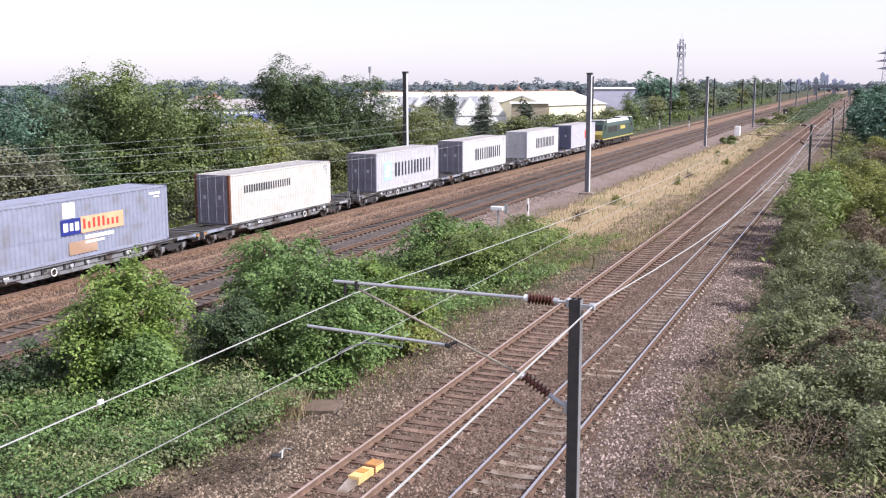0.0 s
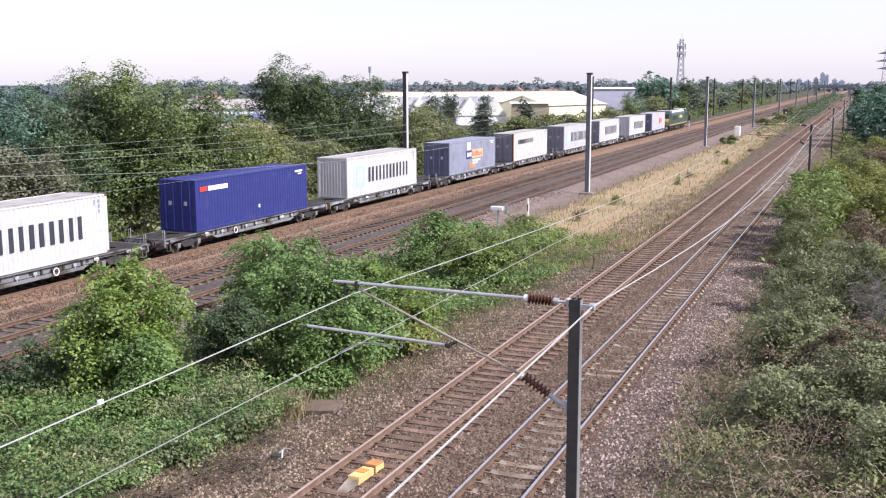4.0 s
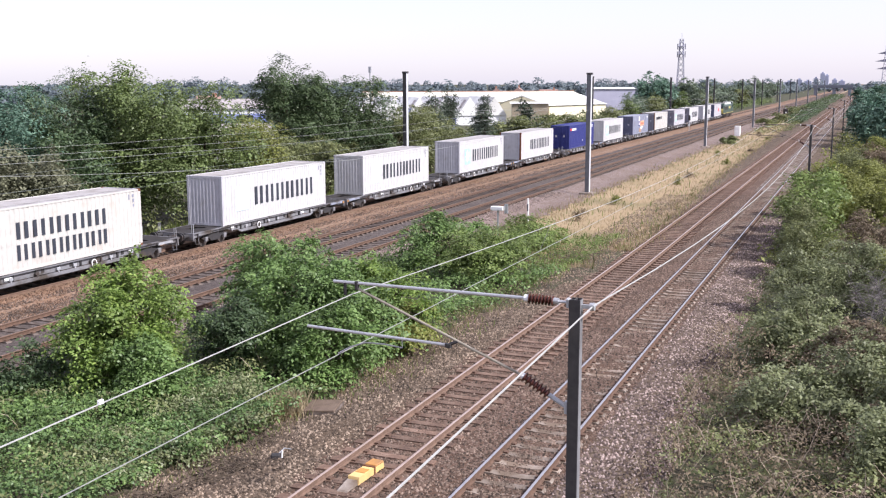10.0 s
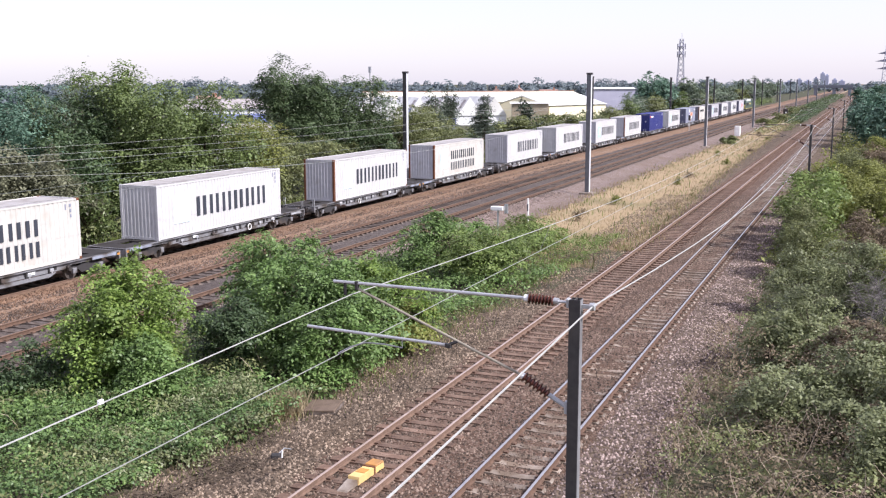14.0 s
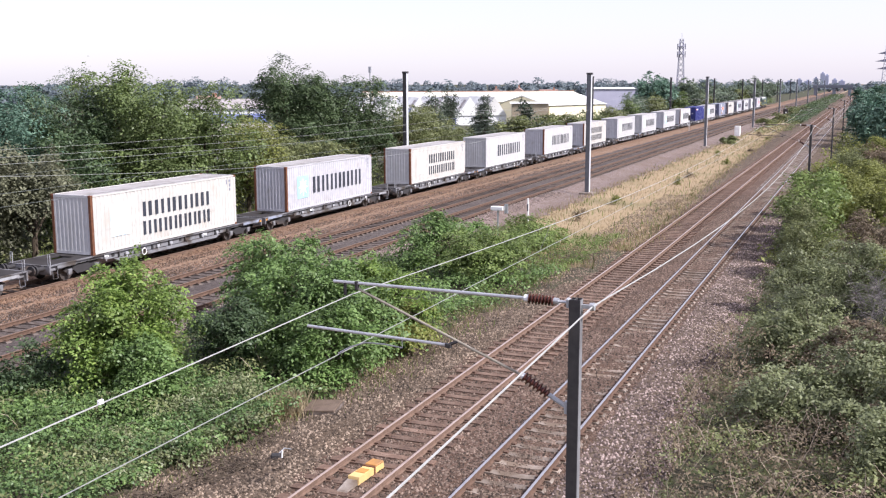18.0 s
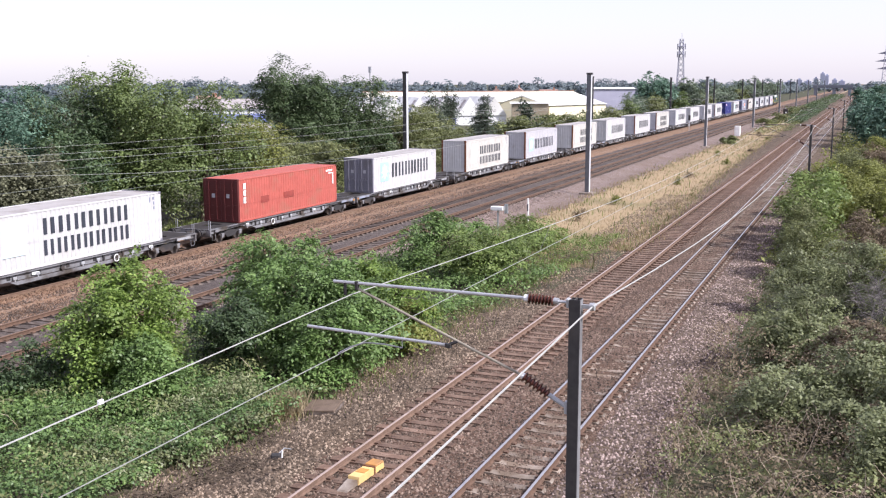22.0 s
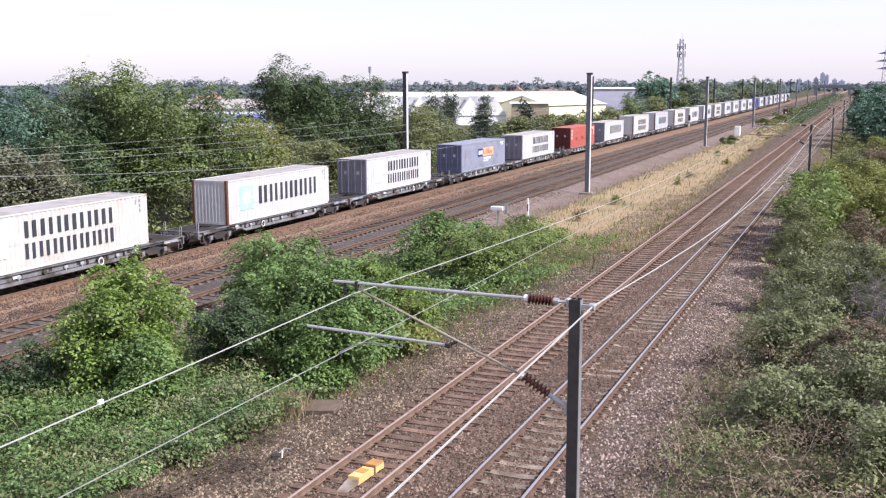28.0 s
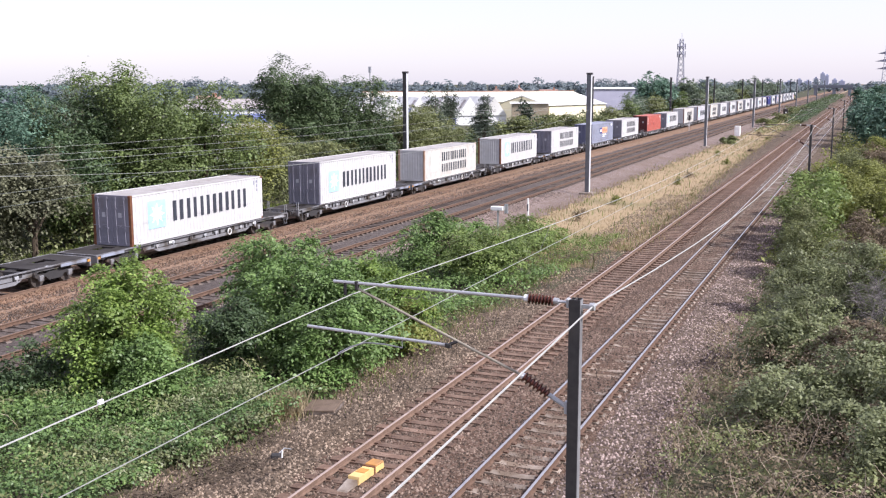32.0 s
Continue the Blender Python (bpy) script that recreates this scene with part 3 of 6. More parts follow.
def near_mast(y, tube):
    base = thing("overhead_line_mast", pose(MX, y, 0), "dark steel mast with a bracket arm over the polished track", "mast", "masts beside the near tracks")
    part("post", h_section(0, 0, -0.75, 6.25, 0.152, 0.16, 0.016), MAST_DARK, base)
    # Thin plate that gives the post's sun side its lit grey by colour.
    part("flange", Shape().box(0.0765, 0.081, -0.07, 0.07, -0.7, 6.248), FLANGE_SUNLIT_DULL, base, "flange painted grey as the sunlit side")
    part("web_plate", Shape().box(-0.072, -0.066, -0.062, 0.062, -0.7, 6.24), MAST_DARK, base)
    part("footing", Shape().box(-0.4, 0.4, -0.4, 0.4, -1.0, -0.35, 0.03), SLEEPER_CONC, base, "concrete footing")
    part("earth_bracket", Shape().box(0.081, 0.22, -0.02, 0.02, 6.13, 6.18).tube([(0.20, 0, 6.155), (0.26, 0, 6.16)], 0.055, 10).tube([(0.24, -0.07, 6.17), (0.24, 0.07, 6.17)], 0.03, 10), GALV, base)
    # top tube, stay, registration tube
    part("top_clamp", Shape().tube([(-0.08, 0, 6.19), (-0.25, 0, 6.195)], 0.02, 8).box(-0.13, -0.08, -0.05, 0.05, 6.12, 6.25, 0.01), GALV, base)
    part("end_cap", Shape().tube([(-0.66, 0, 6.204), (-0.73, 0, 6.205)], 0.05, 12), MARK_WHITE, base, "pale cemented cap")
    part("end_cap", Shape().tube([(-0.24, 0, 6.195), (-0.31, 0, 6.197)], 0.045, 12), GALV, base, "pale cemented cap")
    insulator((-0.30, 0, 6.196), (-0.68, 0, 6.204), base, 8, 0.075)
    part("top_tube", Shape().tube([(-0.66, 0, 6.204), (-3.72, 0, 6.225)], 0.024, 10), tube, base, "galvanised top tube" if tube is GALV else "")
    part("stay_clamp", Shape().tube([(-0.08, 0, 4.70), (-0.38, 0, 4.872)], 0.035, 8).box(-0.13, -0.08, -0.05, 0.05, 4.62, 4.80, 0.01), MAST_GREY, base)
    part("end_cap", Shape().tube([(-0.72, 0, 5.082), (-0.78, 0, 5.108)], 0.045, 12), MARK_WHITE, base, "pale cemented cap")
    insulator((-0.36, 0, 4.862), (-0.74, 0, 5.092), base, 7, 0.08)
    part("stay_tube", Shape().tube([(-0.74, 0, 5.09), (-3.34, 0, 6.15)], 0.020, 10), TUBE_TAN if tube is GALV else tube, base)
    part("registration_tube", Shape().tube([(-1.86, 0, 5.42), (-4.18, 0, 5.497)], 0.023, 10), tube, base)
    part("registration_clamp", Shape().box(-1.92, -1.82, -0.03, 0.03, 5.38, 5.45, 0.01).tube([(-1.86, 0, 5.43), (-1.72, 0, 5.49)], 0.025, 8), MAST_DARK, base)
    part("messenger_clamp", Shape().box(-3.36, -3.30, -0.03, 0.03, 6.12, 6.25, 0.01), MAST_DARK, base)
    part("messenger_hanger", Shape().box(-3.54, -3.51, -0.02, 0.02, 6.03, 6.24), MAST_DARK, base)
    part("steady_arm", Shape().tube([(-2.60, 0, 5.45), (-2.60, 0, 5.31), (-2.9, 0, 5.335), (-3.2, 0, 5.33), (-3.45, 0, 5.24), (-3.66, 0, 5.12)], 0.012, 6), tube, base)
    return base


NEAR_Y = [MY - 62, MY, 75.0, 124.0, 178.0, 235.0, 295.0]
near_mast(MY, GALV)
second = near_mast(NEAR_Y[2], ARM_BROWN)
for y in NEAR_Y:
    if y not in (MY, NEAR_Y[2]):
        copy_thing(second, pose(MX, y, 0))
for a, b in zip(NEAR_Y, NEAR_Y[1:]):
    wire("messenger_wire", sagging((T2 + 0.455, a, 6.05), (T2 + 0.455, b, 6.05), 0.55 if a > 0 else 0.2), 0.008, WIRE_PALE, "pale sagging messenger wire above the near track")
    wire("contact_wire", [(T2 + 0.2, a, 5.1), (T2 + 0.2, b, 5.1)], 0.007, WIRE, "straight grooved contact wire above the near track")
    wire("earth_wire", sagging((MX + 0.24, a, 6.17), (MX + 0.24, b, 6.17), 0.95 if a > 0 else 0.55), 0.011, WIRE_PALE, "thick pale wire slung between the mast tops")
    n = max(2, int((b - a) / 9))
    for i in range(1, n):
        t = i / n
        z = 6.04 - 4 * 0.55 * t * (1 - t)
        if 14 < a + (b - a) * t < 80:
            wire("dropper_wire", [(T2 + 0.455, a + (b - a) * t, z), (T2 + 0.2, a + (b - a) * t, 5.1)], 0.005, WIRE, "thin dropper between two overhead wires", 4)
tagged(part("wire_clamp", Shape().box(T2 + 0.435, T2 + 0.475, 7.72, 7.79, 5.98, 6.03, 0.008), MARK_WHITE), "white clamp on the messenger wire", "clamp")

HEAD_Y = [-53.0, 17.0, 86.0, 155.3, 223.5, 291.0, 360.0, 430.0, 505.0, 590.0]


def tall_pole(x, y, h, flange, label, post=POLE_GREY):
    base = thing("overhead_line_pole", pose(x, y, 0), label, "pole", "tall poles beside the four tracks")
    part("post", h_section(0, 0, -0.6, h, 0.36, 0.40, 0.025), post if flange is FLANGE_SUNLIT else MAST_DARK, base)
    # Plate on the sun side; its paint is paler than the post to look lit.
    part("flange", Shape().box(0.181, 0.20, -0.20, 0.20, -0.6, h), flange, base, "flange painted pale as the sunlit side" if flange is FLANGE_SUNLIT else "")
    part("cap", Shape().box(-0.22, 0.24, -0.22, 0.22, h, h + 0.16), MAST_DARK, base)
    part("footing", Shape().box(-0.6, 0.6, -0.6, 0.6, -0.9, -0.22, 0.04), SLEEPER_CONC, base)
    return base


pole = tall_pole(-22.0, HEAD_Y[2], 9.8, FLANGE_SUNLIT, "tall dark steel headspan pole, its sunlit side painted pale")
dark_pole = tall_pole(-39.35, HEAD_Y[3] + 0.3, 9.9, MAST_DARK, "tall black steel headspan pole beyond the tracks")
second_pole = tall_pole(-39.35, HEAD_Y[2] + 0.3, 10.0, FLANGE_SUNLIT, "tall dark steel headspan pole with its sunlit edge painted pale", MAST_DARK)
for y in HEAD_Y:
    if y != HEAD_Y[2]:
        copy_thing(pole, pose(-22.0, y, 0))
    if y not in (HEAD_Y[2], HEAD_Y[3]):
        copy_thing(dark_pole if y > 100 else second_pole, pose(-39.35, y + 0.3, 0.1))
for a, b in zip(HEAD_Y[:7], HEAD_Y[1:8]):
    for cx, zc, zm, sag in ((TT, 5.10, 6.70, 0.6), (TA, 5.10, 6.78, 0.6), (TB, 5.15, 6.79, 0.6)):
        wire("contact_wire", [(cx, a, zc), (cx, b, zc)], 0.006, WIRE_DARK, "dark contact wire above the far tracks")
        wire("messenger_wire", sagging((cx, a, zm), (cx, b, zm), sag), 0.007, WIRE, "sagging messenger wire above the far tracks")
    wire("earth_wire", sagging((-21.7, a, 6.95), (-21.7, b, 6.95), 1.4), 0.007, WIRE, "pale slack wire slung along the tall poles")

# ---------- plants ----------


def crown_points(rng, centre, radii, n, lobes, spray, big=False):
    """Points of a crown: leaves on drooping sprays over the skin of several lobes, a thin filling inside them, and shoots."""
    centre, radii = np.array(centre), np.array(radii)
    lc = rng.normal(size=(lobes, 3))
    lc /= np.linalg.norm(lc, axis=1)[:, None]
    lc *= rng.uniform(0.16, 0.62, (lobes, 1)) ** 0.5
    lr = rng.uniform(0.17, 0.36, lobes)
    per = 34
    k = rng.integers(0, lobes, max(20, int(n * 0.72 / per)))
    d = rng.normal(size=(len(k), 3))
    d[:, 2] += 0.5
    d /= np.linalg.norm(d, axis=1)[:, None]
    cc = lc[k] + d * (lr[k] * rng.uniform(0.72, 1.08, len(k)))[:, None]
    # sprays are flat, tilted a little outwards, and hang at their rims
    e = rng.normal(size=(len(k), per, 3)) * (0.55, 0.55, 0.16)
    size = spray * rng.uniform(0.6, 1.4, (len(k), 1, 1))
    e[:, :, 2] -= 0.35 * (e[:, :, 0] ** 2 + e[:, :, 1] ** 2)
    e[:, :, 2] -= 0.45 * (e[:, :, 0] * d[:, None, 0] + e[:, :, 1] * d[:, None, 1])
    pts = (cc[:, None] * radii + e * size).reshape(-1, 3)
    out = np.repeat(d * 0.7 + (0, 0, 0.55), per, axis=0)
    # filling
    m = int(n * (0.34 if big else 0.2))
    q = rng.integers(0, lobes, m)
    f = rng.normal(size=(m, 3))
    f /= np.linalg.norm(f, axis=1)[:, None]
    fill = (lc[q] * rng.uniform(0.4, 1.0, (m, 1)) + f * (lr[q] * rng.uniform(0.2, 0.92, m))[:, None]) * radii
    # leafy shoots that break the outline
    ns, nl = max(8, n // (2600 if big else 420)), 16
    up = rng.normal(size=(ns, 3)) * 0.35 + cc[rng.integers(0, len(cc), ns)] * 0.6
    up[:, 2] = np.abs(up[:, 2]) + (0.3 if big else 0.5)
    up /= np.linalg.norm(up, axis=1)[:, None]
    root = cc[rng.integers(0, len(cc), ns)]
    t = rng.uniform(0, 1, (ns, nl, 1)) * rng.uniform(0.10, 0.17 if big else 0.30, (ns, 1, 1))
    sp = ((root[:, None] + up[:, None] * t + rng.normal(size=(ns, nl, 3)) * 0.02) * radii).reshape(-1, 3)
    pts, out = np.concatenate([pts, fill, sp]), np.concatenate([out, f, np.repeat(up, nl, axis=0)])
    return centre + pts, out, centre + lc * radii


def plant(name, x, y, h, r, n, leaf, material, seed, label, category, low=0.0, depth=None, lobes=26, spray=0.34, trunk=0.12, group="", taper=0.0):
    """A bush or tree: tapered stem, limbs to the lobes, a leaf crown."""
    rng = np.random.default_rng(seed)
    z = ground_z(x, y)
    base = thing(name, pose(x, y, z), label, category, group)
    depth = depth or r
    mid = low + (h - low) * 0.5
    pts, out, lobe = crown_points(rng, (0, 0, mid), (r, depth, (h - low) * 0.52), n, lobes, spray, category == "tree")
    for q in (pts, lobe):
        q[:, :2] *= np.clip(1 + taper * (0.75 - 1.6 * q[:, 2:] / h), 0.35, 1.6)
    keep = pts[:, 2] > 0.03
    part("crown", quads_mesh("crown", leaves(pts[keep], leaf, rng, out[keep]), material), None, base)
    stem = Shape()
    top = Vector((0.05 * r, 0.03 * r, mid * 1.15))
    stem.tube([(0, 0, -0.15), (0.02 * r, 0, mid * 0.5), top], [trunk, trunk * 0.8, trunk * 0.35], 8)
    part("trunk", stem, BARK, base)
    limbs = Shape()
    for q in lobe:
        a = Vector((0, 0, 0)).lerp(top, rng.uniform(0.3, 0.95))
        b = Vector(q)
        limbs.tube([a, a.lerp(b, 0.5) + Vector((0, 0, 0.06 * h)), b], [trunk * 0.45, trunk * 0.3, trunk * 0.1], 5)
    part("branching", limbs, BARK, base)
    return base


def thicket(name, x0, x1, y0, y1, n, height, leaf, material, seed, label, inside=None, power=1.0, category="brambles", twigs=0):
    """Low tangled growth over a stretch of ground, in humps."""
    rng = np.random.default_rng(seed)
    per = 14
    x = rng.uniform(x0, x1, n // per)
    y = y0 + (y1 - y0) * rng.uniform(0, 1, n // per) ** power
    p, po = [], []
    for a, b in zip(x, y):
        if inside and not inside(a, b):
            continue
        hump = height * (0.55 + 0.75 * noise.noise((a * 0.45, b * 0.45, seed * 1.3)) + 0.35 * noise.noise((a * 1.3, b * 1.3, seed * 2.1)))
        c = np.array((a, b, ground_z(a, b) + max(0.08, hump) * (1 - 0.5 * rng.uniform() ** 3)))
        spread = max(leaf * 2.6, 0.13)
        q = c + rng.normal(size=(per, 3)) * (spread, spread, spread * 0.6)
        q[:, 2] = np.maximum(q[:, 2], ground_z(a, b) + 0.02)
        p += list(q)
        po += list((q - c) / spread * 0.6 + (0, 0, 0.7))
    p = np.array(p)
    ob = tagged(new(name, quads_mesh(name, leaves(p, leaf, rng, np.array(po)), material)), label, category, kind="stuff")
    if twigs:
        s = Shape()
        for i in rng.integers(0, len(p), twigs):
            q = Vector(p[i])
            d = Vector((rng.normal(), rng.normal(), rng.uniform(0.1, 0.8))).normalized() * rng.uniform(0.35, 1.1)
            e = Vector((rng.normal(), rng.normal(), 0)) * 0.12
            s.tube([q - Vector((0, 0, 0.25)), q + d * 0.35 + e, q + d * 0.7 + e * 0.5, q + d - Vector((0, 0, 0.22))], [0.009, 0.007, 0.005, 0.003], 3, False)
        part("bramble_canes", s, TWIG, ob, "dry brown canes")
    return ob


def tufts(name, n, area, height, width, material, seed, label, power=1.0):
    """Grass blades in small fans; area(rng, n) gives x and y."""
    rng = np.random.default_rng(seed)
    x, y = area(rng, n)
    z = np.array([ground_z(a, b) for a, b in zip(x, y)])
    a = rng.uniform(0, math.pi, n)
    hh = height * rng.uniform(0.5, 1.3, n)
    lean = rng.normal(0, 0.3, (n, 2)) * hh[:, None]
    dx, dy = np.cos(a) * width, np.sin(a) * width
    c = np.stack([x, y, z - 0.03], 1)
    side = np.stack([dx, dy, np.zeros(n)], 1)
    tip = c + np.stack([lean[:, 0], lean[:, 1], hh], 1)
    v = np.stack([c - side, c + side, tip + side * 0.25, tip - side * 0.5], 1)
    tagged(new(name, quads_mesh(name, v, material)), label, "grass", kind="stuff")


# bushes between the two pairs of tracks


def straw_area(rng, n):
    return -15.2 + rng.normal(0, 0.24, n), 24.7 + rng.normal(0, 0.28, n)


tufts("straw_clump", 1100, straw_area, 0.62, 0.012, STRAW, 35, "bleached straw clump at the edge of the bushes")
plant("bush", -21.1, 24.7, 4.5, 2.35, 32000, 0.062, LEAF_FRESH, 1, "bushy fresh green elder beside the ballast", "bush", -0.3, 2.3, 40, taper=0.28)
plant("bush", -17.4, 30.3, 4.2, 3.5, 38000, 0.065, LEAF_LUSH, 2, "wide green bush in full leaf between the tracks", "bush", -0.3, 3.0, 50, taper=0.4)
plant("bush", -15.9, 32.6, 3.5, 2.4, 16000, 0.065, LEAF_FRESH, 9, "fresh green bush leaning over the stone", "bush", -0.3, 2.2, 30)
plant("bush", -23.0, 22.9, 1.9, 1.1, 6000, 0.06, LEAF_DARK, 10, "low dark bush beside the pale ballast", "bush", -0.3, 1.3, 16)
plant("bush", -19.4, 23.4, 2.6, 1.6, 10000, 0.06, LEAF_LUSH, 13, "leafy young elder shoots", "bush", -0.3, 1.3, 18)
# The dark-leaved bush here is made up, to darken the wide bush's shaded foot.
plant("bush", -18.9, 27.4, 2.6, 1.7, 9000, 0.055, LEAF_DARK, 14, "added dark scrub standing in for shade below the wide bush", "bush", -0.3, 1.2, 18)
plant("bush", -21.0, 33.8, 4.1, 2.6, 18000, 0.065, LEAF_LUSH, 3, "leafy green bush beside the brown ballast", "bush", -0.2, 2.4, 26)
plant("bush", -15.6, 28.0, 2.9, 1.9, 16000, 0.062, LEAF_LUSH, 8, "dull blue-green bush hanging over the stone", "bush", -0.4, 1.7, 26)
plant("bush", -14.9, 33.2, 1.7, 1.4, 5000, 0.08, LEAF_YELLOW, 4, "low yellow-green shrub at the ballast edge", "bush", -0.2, 2.2, 10)
plant("bush", -20.0, 49.0, 3.2, 2.9, 20000, 0.068, LEAF_LUSH, 5, "spreading green bush among dry grass", "bush", -0.3, 4.2, 30, taper=0.4)
plant("bush", -16.8, 46.0, 2.7, 2.6, 17000, 0.065, LEAF_MEADOW, 6, "meadow-green bush beside the ballast", "bush", -0.3, 3.0, 26)
plant("bush", -17.2, 56.0, 2.3, 2.6, 13000, 0.065, LEAF_MEADOW, 7, "green shrub among dry grass", "bush", -0.3, 3.6, 24)


def in_left(x, y):
    return x < np.interp(y, [0, 18, 24, 38, 45, 60], [-15.6, -15.4, -14.8, -14.6, -13.6, -13.0]) + 0.5 * noise.noise((x, y, 1.0)) and x > -24.0


thicket("bramble_patch", -24, -13.4, 12, 26, 34000, 0.95, 0.052, LEAF_NETTLE, 21, "low green bramble and nettle cover", in_left)
thicket("bramble_patch", -24, -13.4, 12, 26, 30000, 1.0, 0.05, LEAF_LUSH, 24, "low dull green bramble cover", in_left, twigs=25)
thicket("bramble_patch", -24, -13.4, 12, 30, 9000, 1.05, 0.06, LEAF_OLIVE, 25, "dry olive stems in the bramble", in_left, twigs=50)
thicket("bramble_patch", -24, -13.4, 20, 48, 26000, 0.85, 0.075, LEAF_LUSH, 22, "tangled green undergrowth below the bushes", in_left)
thicket("verge_weeds", -16.5, -11.8, 34, 62, 16000, 0.5, 0.05, LEAF_MEADOW, 26, "yellow-green weeds and grass along the stone", lambda x, y: x < np.interp(y, [34, 38, 45, 52, 62], [-15.3, -15.0, -13.9, -13.3, -13.0]) + 0.6 * noise.noise((x * 0.8, y * 0.8, 4.0)))
thicket("weeds", -18.0, -13.4, 18.5, 25.4, 20000, 0.9, 0.042, LEAF_SAGE, 23, "dry yellowish weeds along the stone", lambda x, y: in_left(x, y) and (x + 15.2) ** 2 + (y - 24.6) ** 2 > 0.6)


def dry_area(rng, n):
    y = 50 + 190 * rng.uniform(0, 1, n) ** 1.7
    a = np.interp(y, [50, 60, 90, 150, 300], [-19.0, -20.8, -21.0, -20.6, -20])
    b = np.interp(y, [50, 66, 92, 146, 326], [-12.4, -12.0, -13.0, -14.4, -17.6])
    return a + (b - a) * rng.uniform(0, 1, n), y


def edge_area(rng, n):
    y = 15 + 36 * rng.uniform(0, 1, n) ** 1.3
    b = np.interp(y, [0, 18, 24, 38, 45, 60], [-15.6, -15.4, -14.8, -14.6, -13.6, -13.0])
    c = rng.integers(0, 60, n)
    return b + 0.5 * np.sin(c * 2.1) + rng.normal(0, 0.28, n) - 0.2, np.clip(y * 0.35 + 0.65 * (15 + 36 * (c / 60.0)) + rng.normal(0, 0.3, n), 15, 52)


tufts("edge_grass", 1500, edge_area, 0.20, 0.012, GRASS_DRY, 34, "straw-coloured grass along the stone edge")
tufts("edge_grass", 1800, edge_area, 0.20, 0.014, GRASS_GREEN, 35, "green grass along the stone edge")
rtw = np.random.default_rng(77)
heap = Shape()
for hx, hy, hn in ((-14.1, 20.7, 60), (-14.4, 19.6, 34), (-14.6, 18.3, 60), (-15.0, 17.6, 40), (-14.6, 22.6, 30)):
    for _ in range(hn):
        q = Vector((hx + rtw.normal() * 0.32, hy + rtw.normal() * 0.32, ground_z(hx, hy) + 0.04 + abs(rtw.normal()) * 0.08))
        d = Vector((rtw.normal(), rtw.normal(), rtw.normal() * 0.25)).normalized() * rtw.uniform(0.15, 0.5)
        heap.tube([q - d, q + Vector((0, 0, 0.03)), q + d], [0.012, 0.010, 0.005], 4, False)
tagged(part("dead_twigs", heap, BARK), "dark dead twigs lying along the stone edge", "twigs", kind="stuff")
tufts("dry_grass", 16000, dry_area, 0.22, 0.014, GRASS_DRY, 31, "tall dry golden grass between the tracks")


def fringe_area(rng, n):
    y = 56 + 200 * rng.uniform(0, 1, n) ** 1.8
    a = np.interp(y, [50, 60, 90, 150, 300], [-22.0, -21.4, -21.3, -20.9, -20])
    b = np.interp(y, [50, 66, 92, 146, 326], [-12.2, -12.0, -13.0, -14.4, -17.6])
    c = np.sin(y * 0.9) + 0.6 * np.sin(y * 2.3 + 1.0)
    return np.where(rng.uniform(0, 1, n) < 0.5, a + 0.3 * c, b - 0.3 * c) + rng.normal(0, 0.45, n), y


tufts("grass_fringe", 7000, fringe_area, 0.26, 0.02, GRASS_DRY, 36, "dry grass straggling over the stone edges")
tufts("grass_fringe", 1300, fringe_area, 0.30, 0.024, GRASS_GREEN, 37, "dull green grass along the stone edges")
tufts("green_weeds", 900, dry_area, 0.4, 0.03, GRASS_GREEN, 32, "scattered green weeds in the dry grass")
for i, (x, y, h, r) in enumerate([(-19.6, 165, 1.5, 1.6), (-20, 235, 2.2, 3.0), (-19, 262, 2.6, 3.6), (-18, 300, 2.6, 4.0), (-20, 330, 3.0, 5.0)]):
    plant("bush", x, y, h, r, 2500, 0.16, LEAF_OLIVE, 40 + i, "small olive-green bush in dry grass", "bush", -0.2, r * 1.4, 9, trunk=0.06)

for i in range(10):
    rw = random.Random(900 + i)
    y = 66 + 14 * i + rw.uniform(-4, 4)
    plant("weed", rw.uniform(-19.5, -14.5), y, rw.uniform(0.6, 1.1), rw.uniform(0.3, 0.6), 200, 0.05, LEAF_YELLOW if i % 3 else LEAF_BROWN, 300 + i, "tall dull weed standing in dry grass", "weed", -0.1, None, 8, trunk=0.012, group="weeds in the dry grass")

# cutting bank with thorn and bramble
def on_bank(x, y):
    return x > -4.3 + 0.4 * noise.noise((x, y, 2.0))


thicket("bramble_bank", -4.6, 10, 18, 60, 60000, 1.15, 0.05, LEAF_OLIVE, 51, "thick olive bramble and thorn over the bank", lambda x, y: on_bank(x, y) and y > 22 + 4 * noise.noise((x * 0.4, y * 0.4, 6.0)), 1.3, twigs=260)
thicket("bramble_bank", -4.4, 8, 12, 34, 70000, 1.7, 0.040, LEAF_BROWN, 52, "brownish drying bramble on the bank", lambda x, y: on_bank(x, y) and noise.noise((x * 0.5, y * 0.5, 7.0)) > -0.3, 1.0, twigs=650)
thicket("bramble_bank", -4.0, 7, 12, 27, 20000, 1.7, 0.040, LEAF_OLIVE, 59, "green bramble leaves among thin tan canes", lambda x, y: on_bank(x, y) and noise.noise((x * 0.6, y * 0.6, 17.0)) > -0.1, 1.0, twigs=200)
thicket("bramble_bank", -5, 20, 55, 190, 26000, 1.5, 0.14, LEAF_YELLOW, 53, "yellow-green scrub farther along the bank", lambda x, y: x > -4.4 + 0.6 * noise.noise((x, y, 2.0)), 1.5)
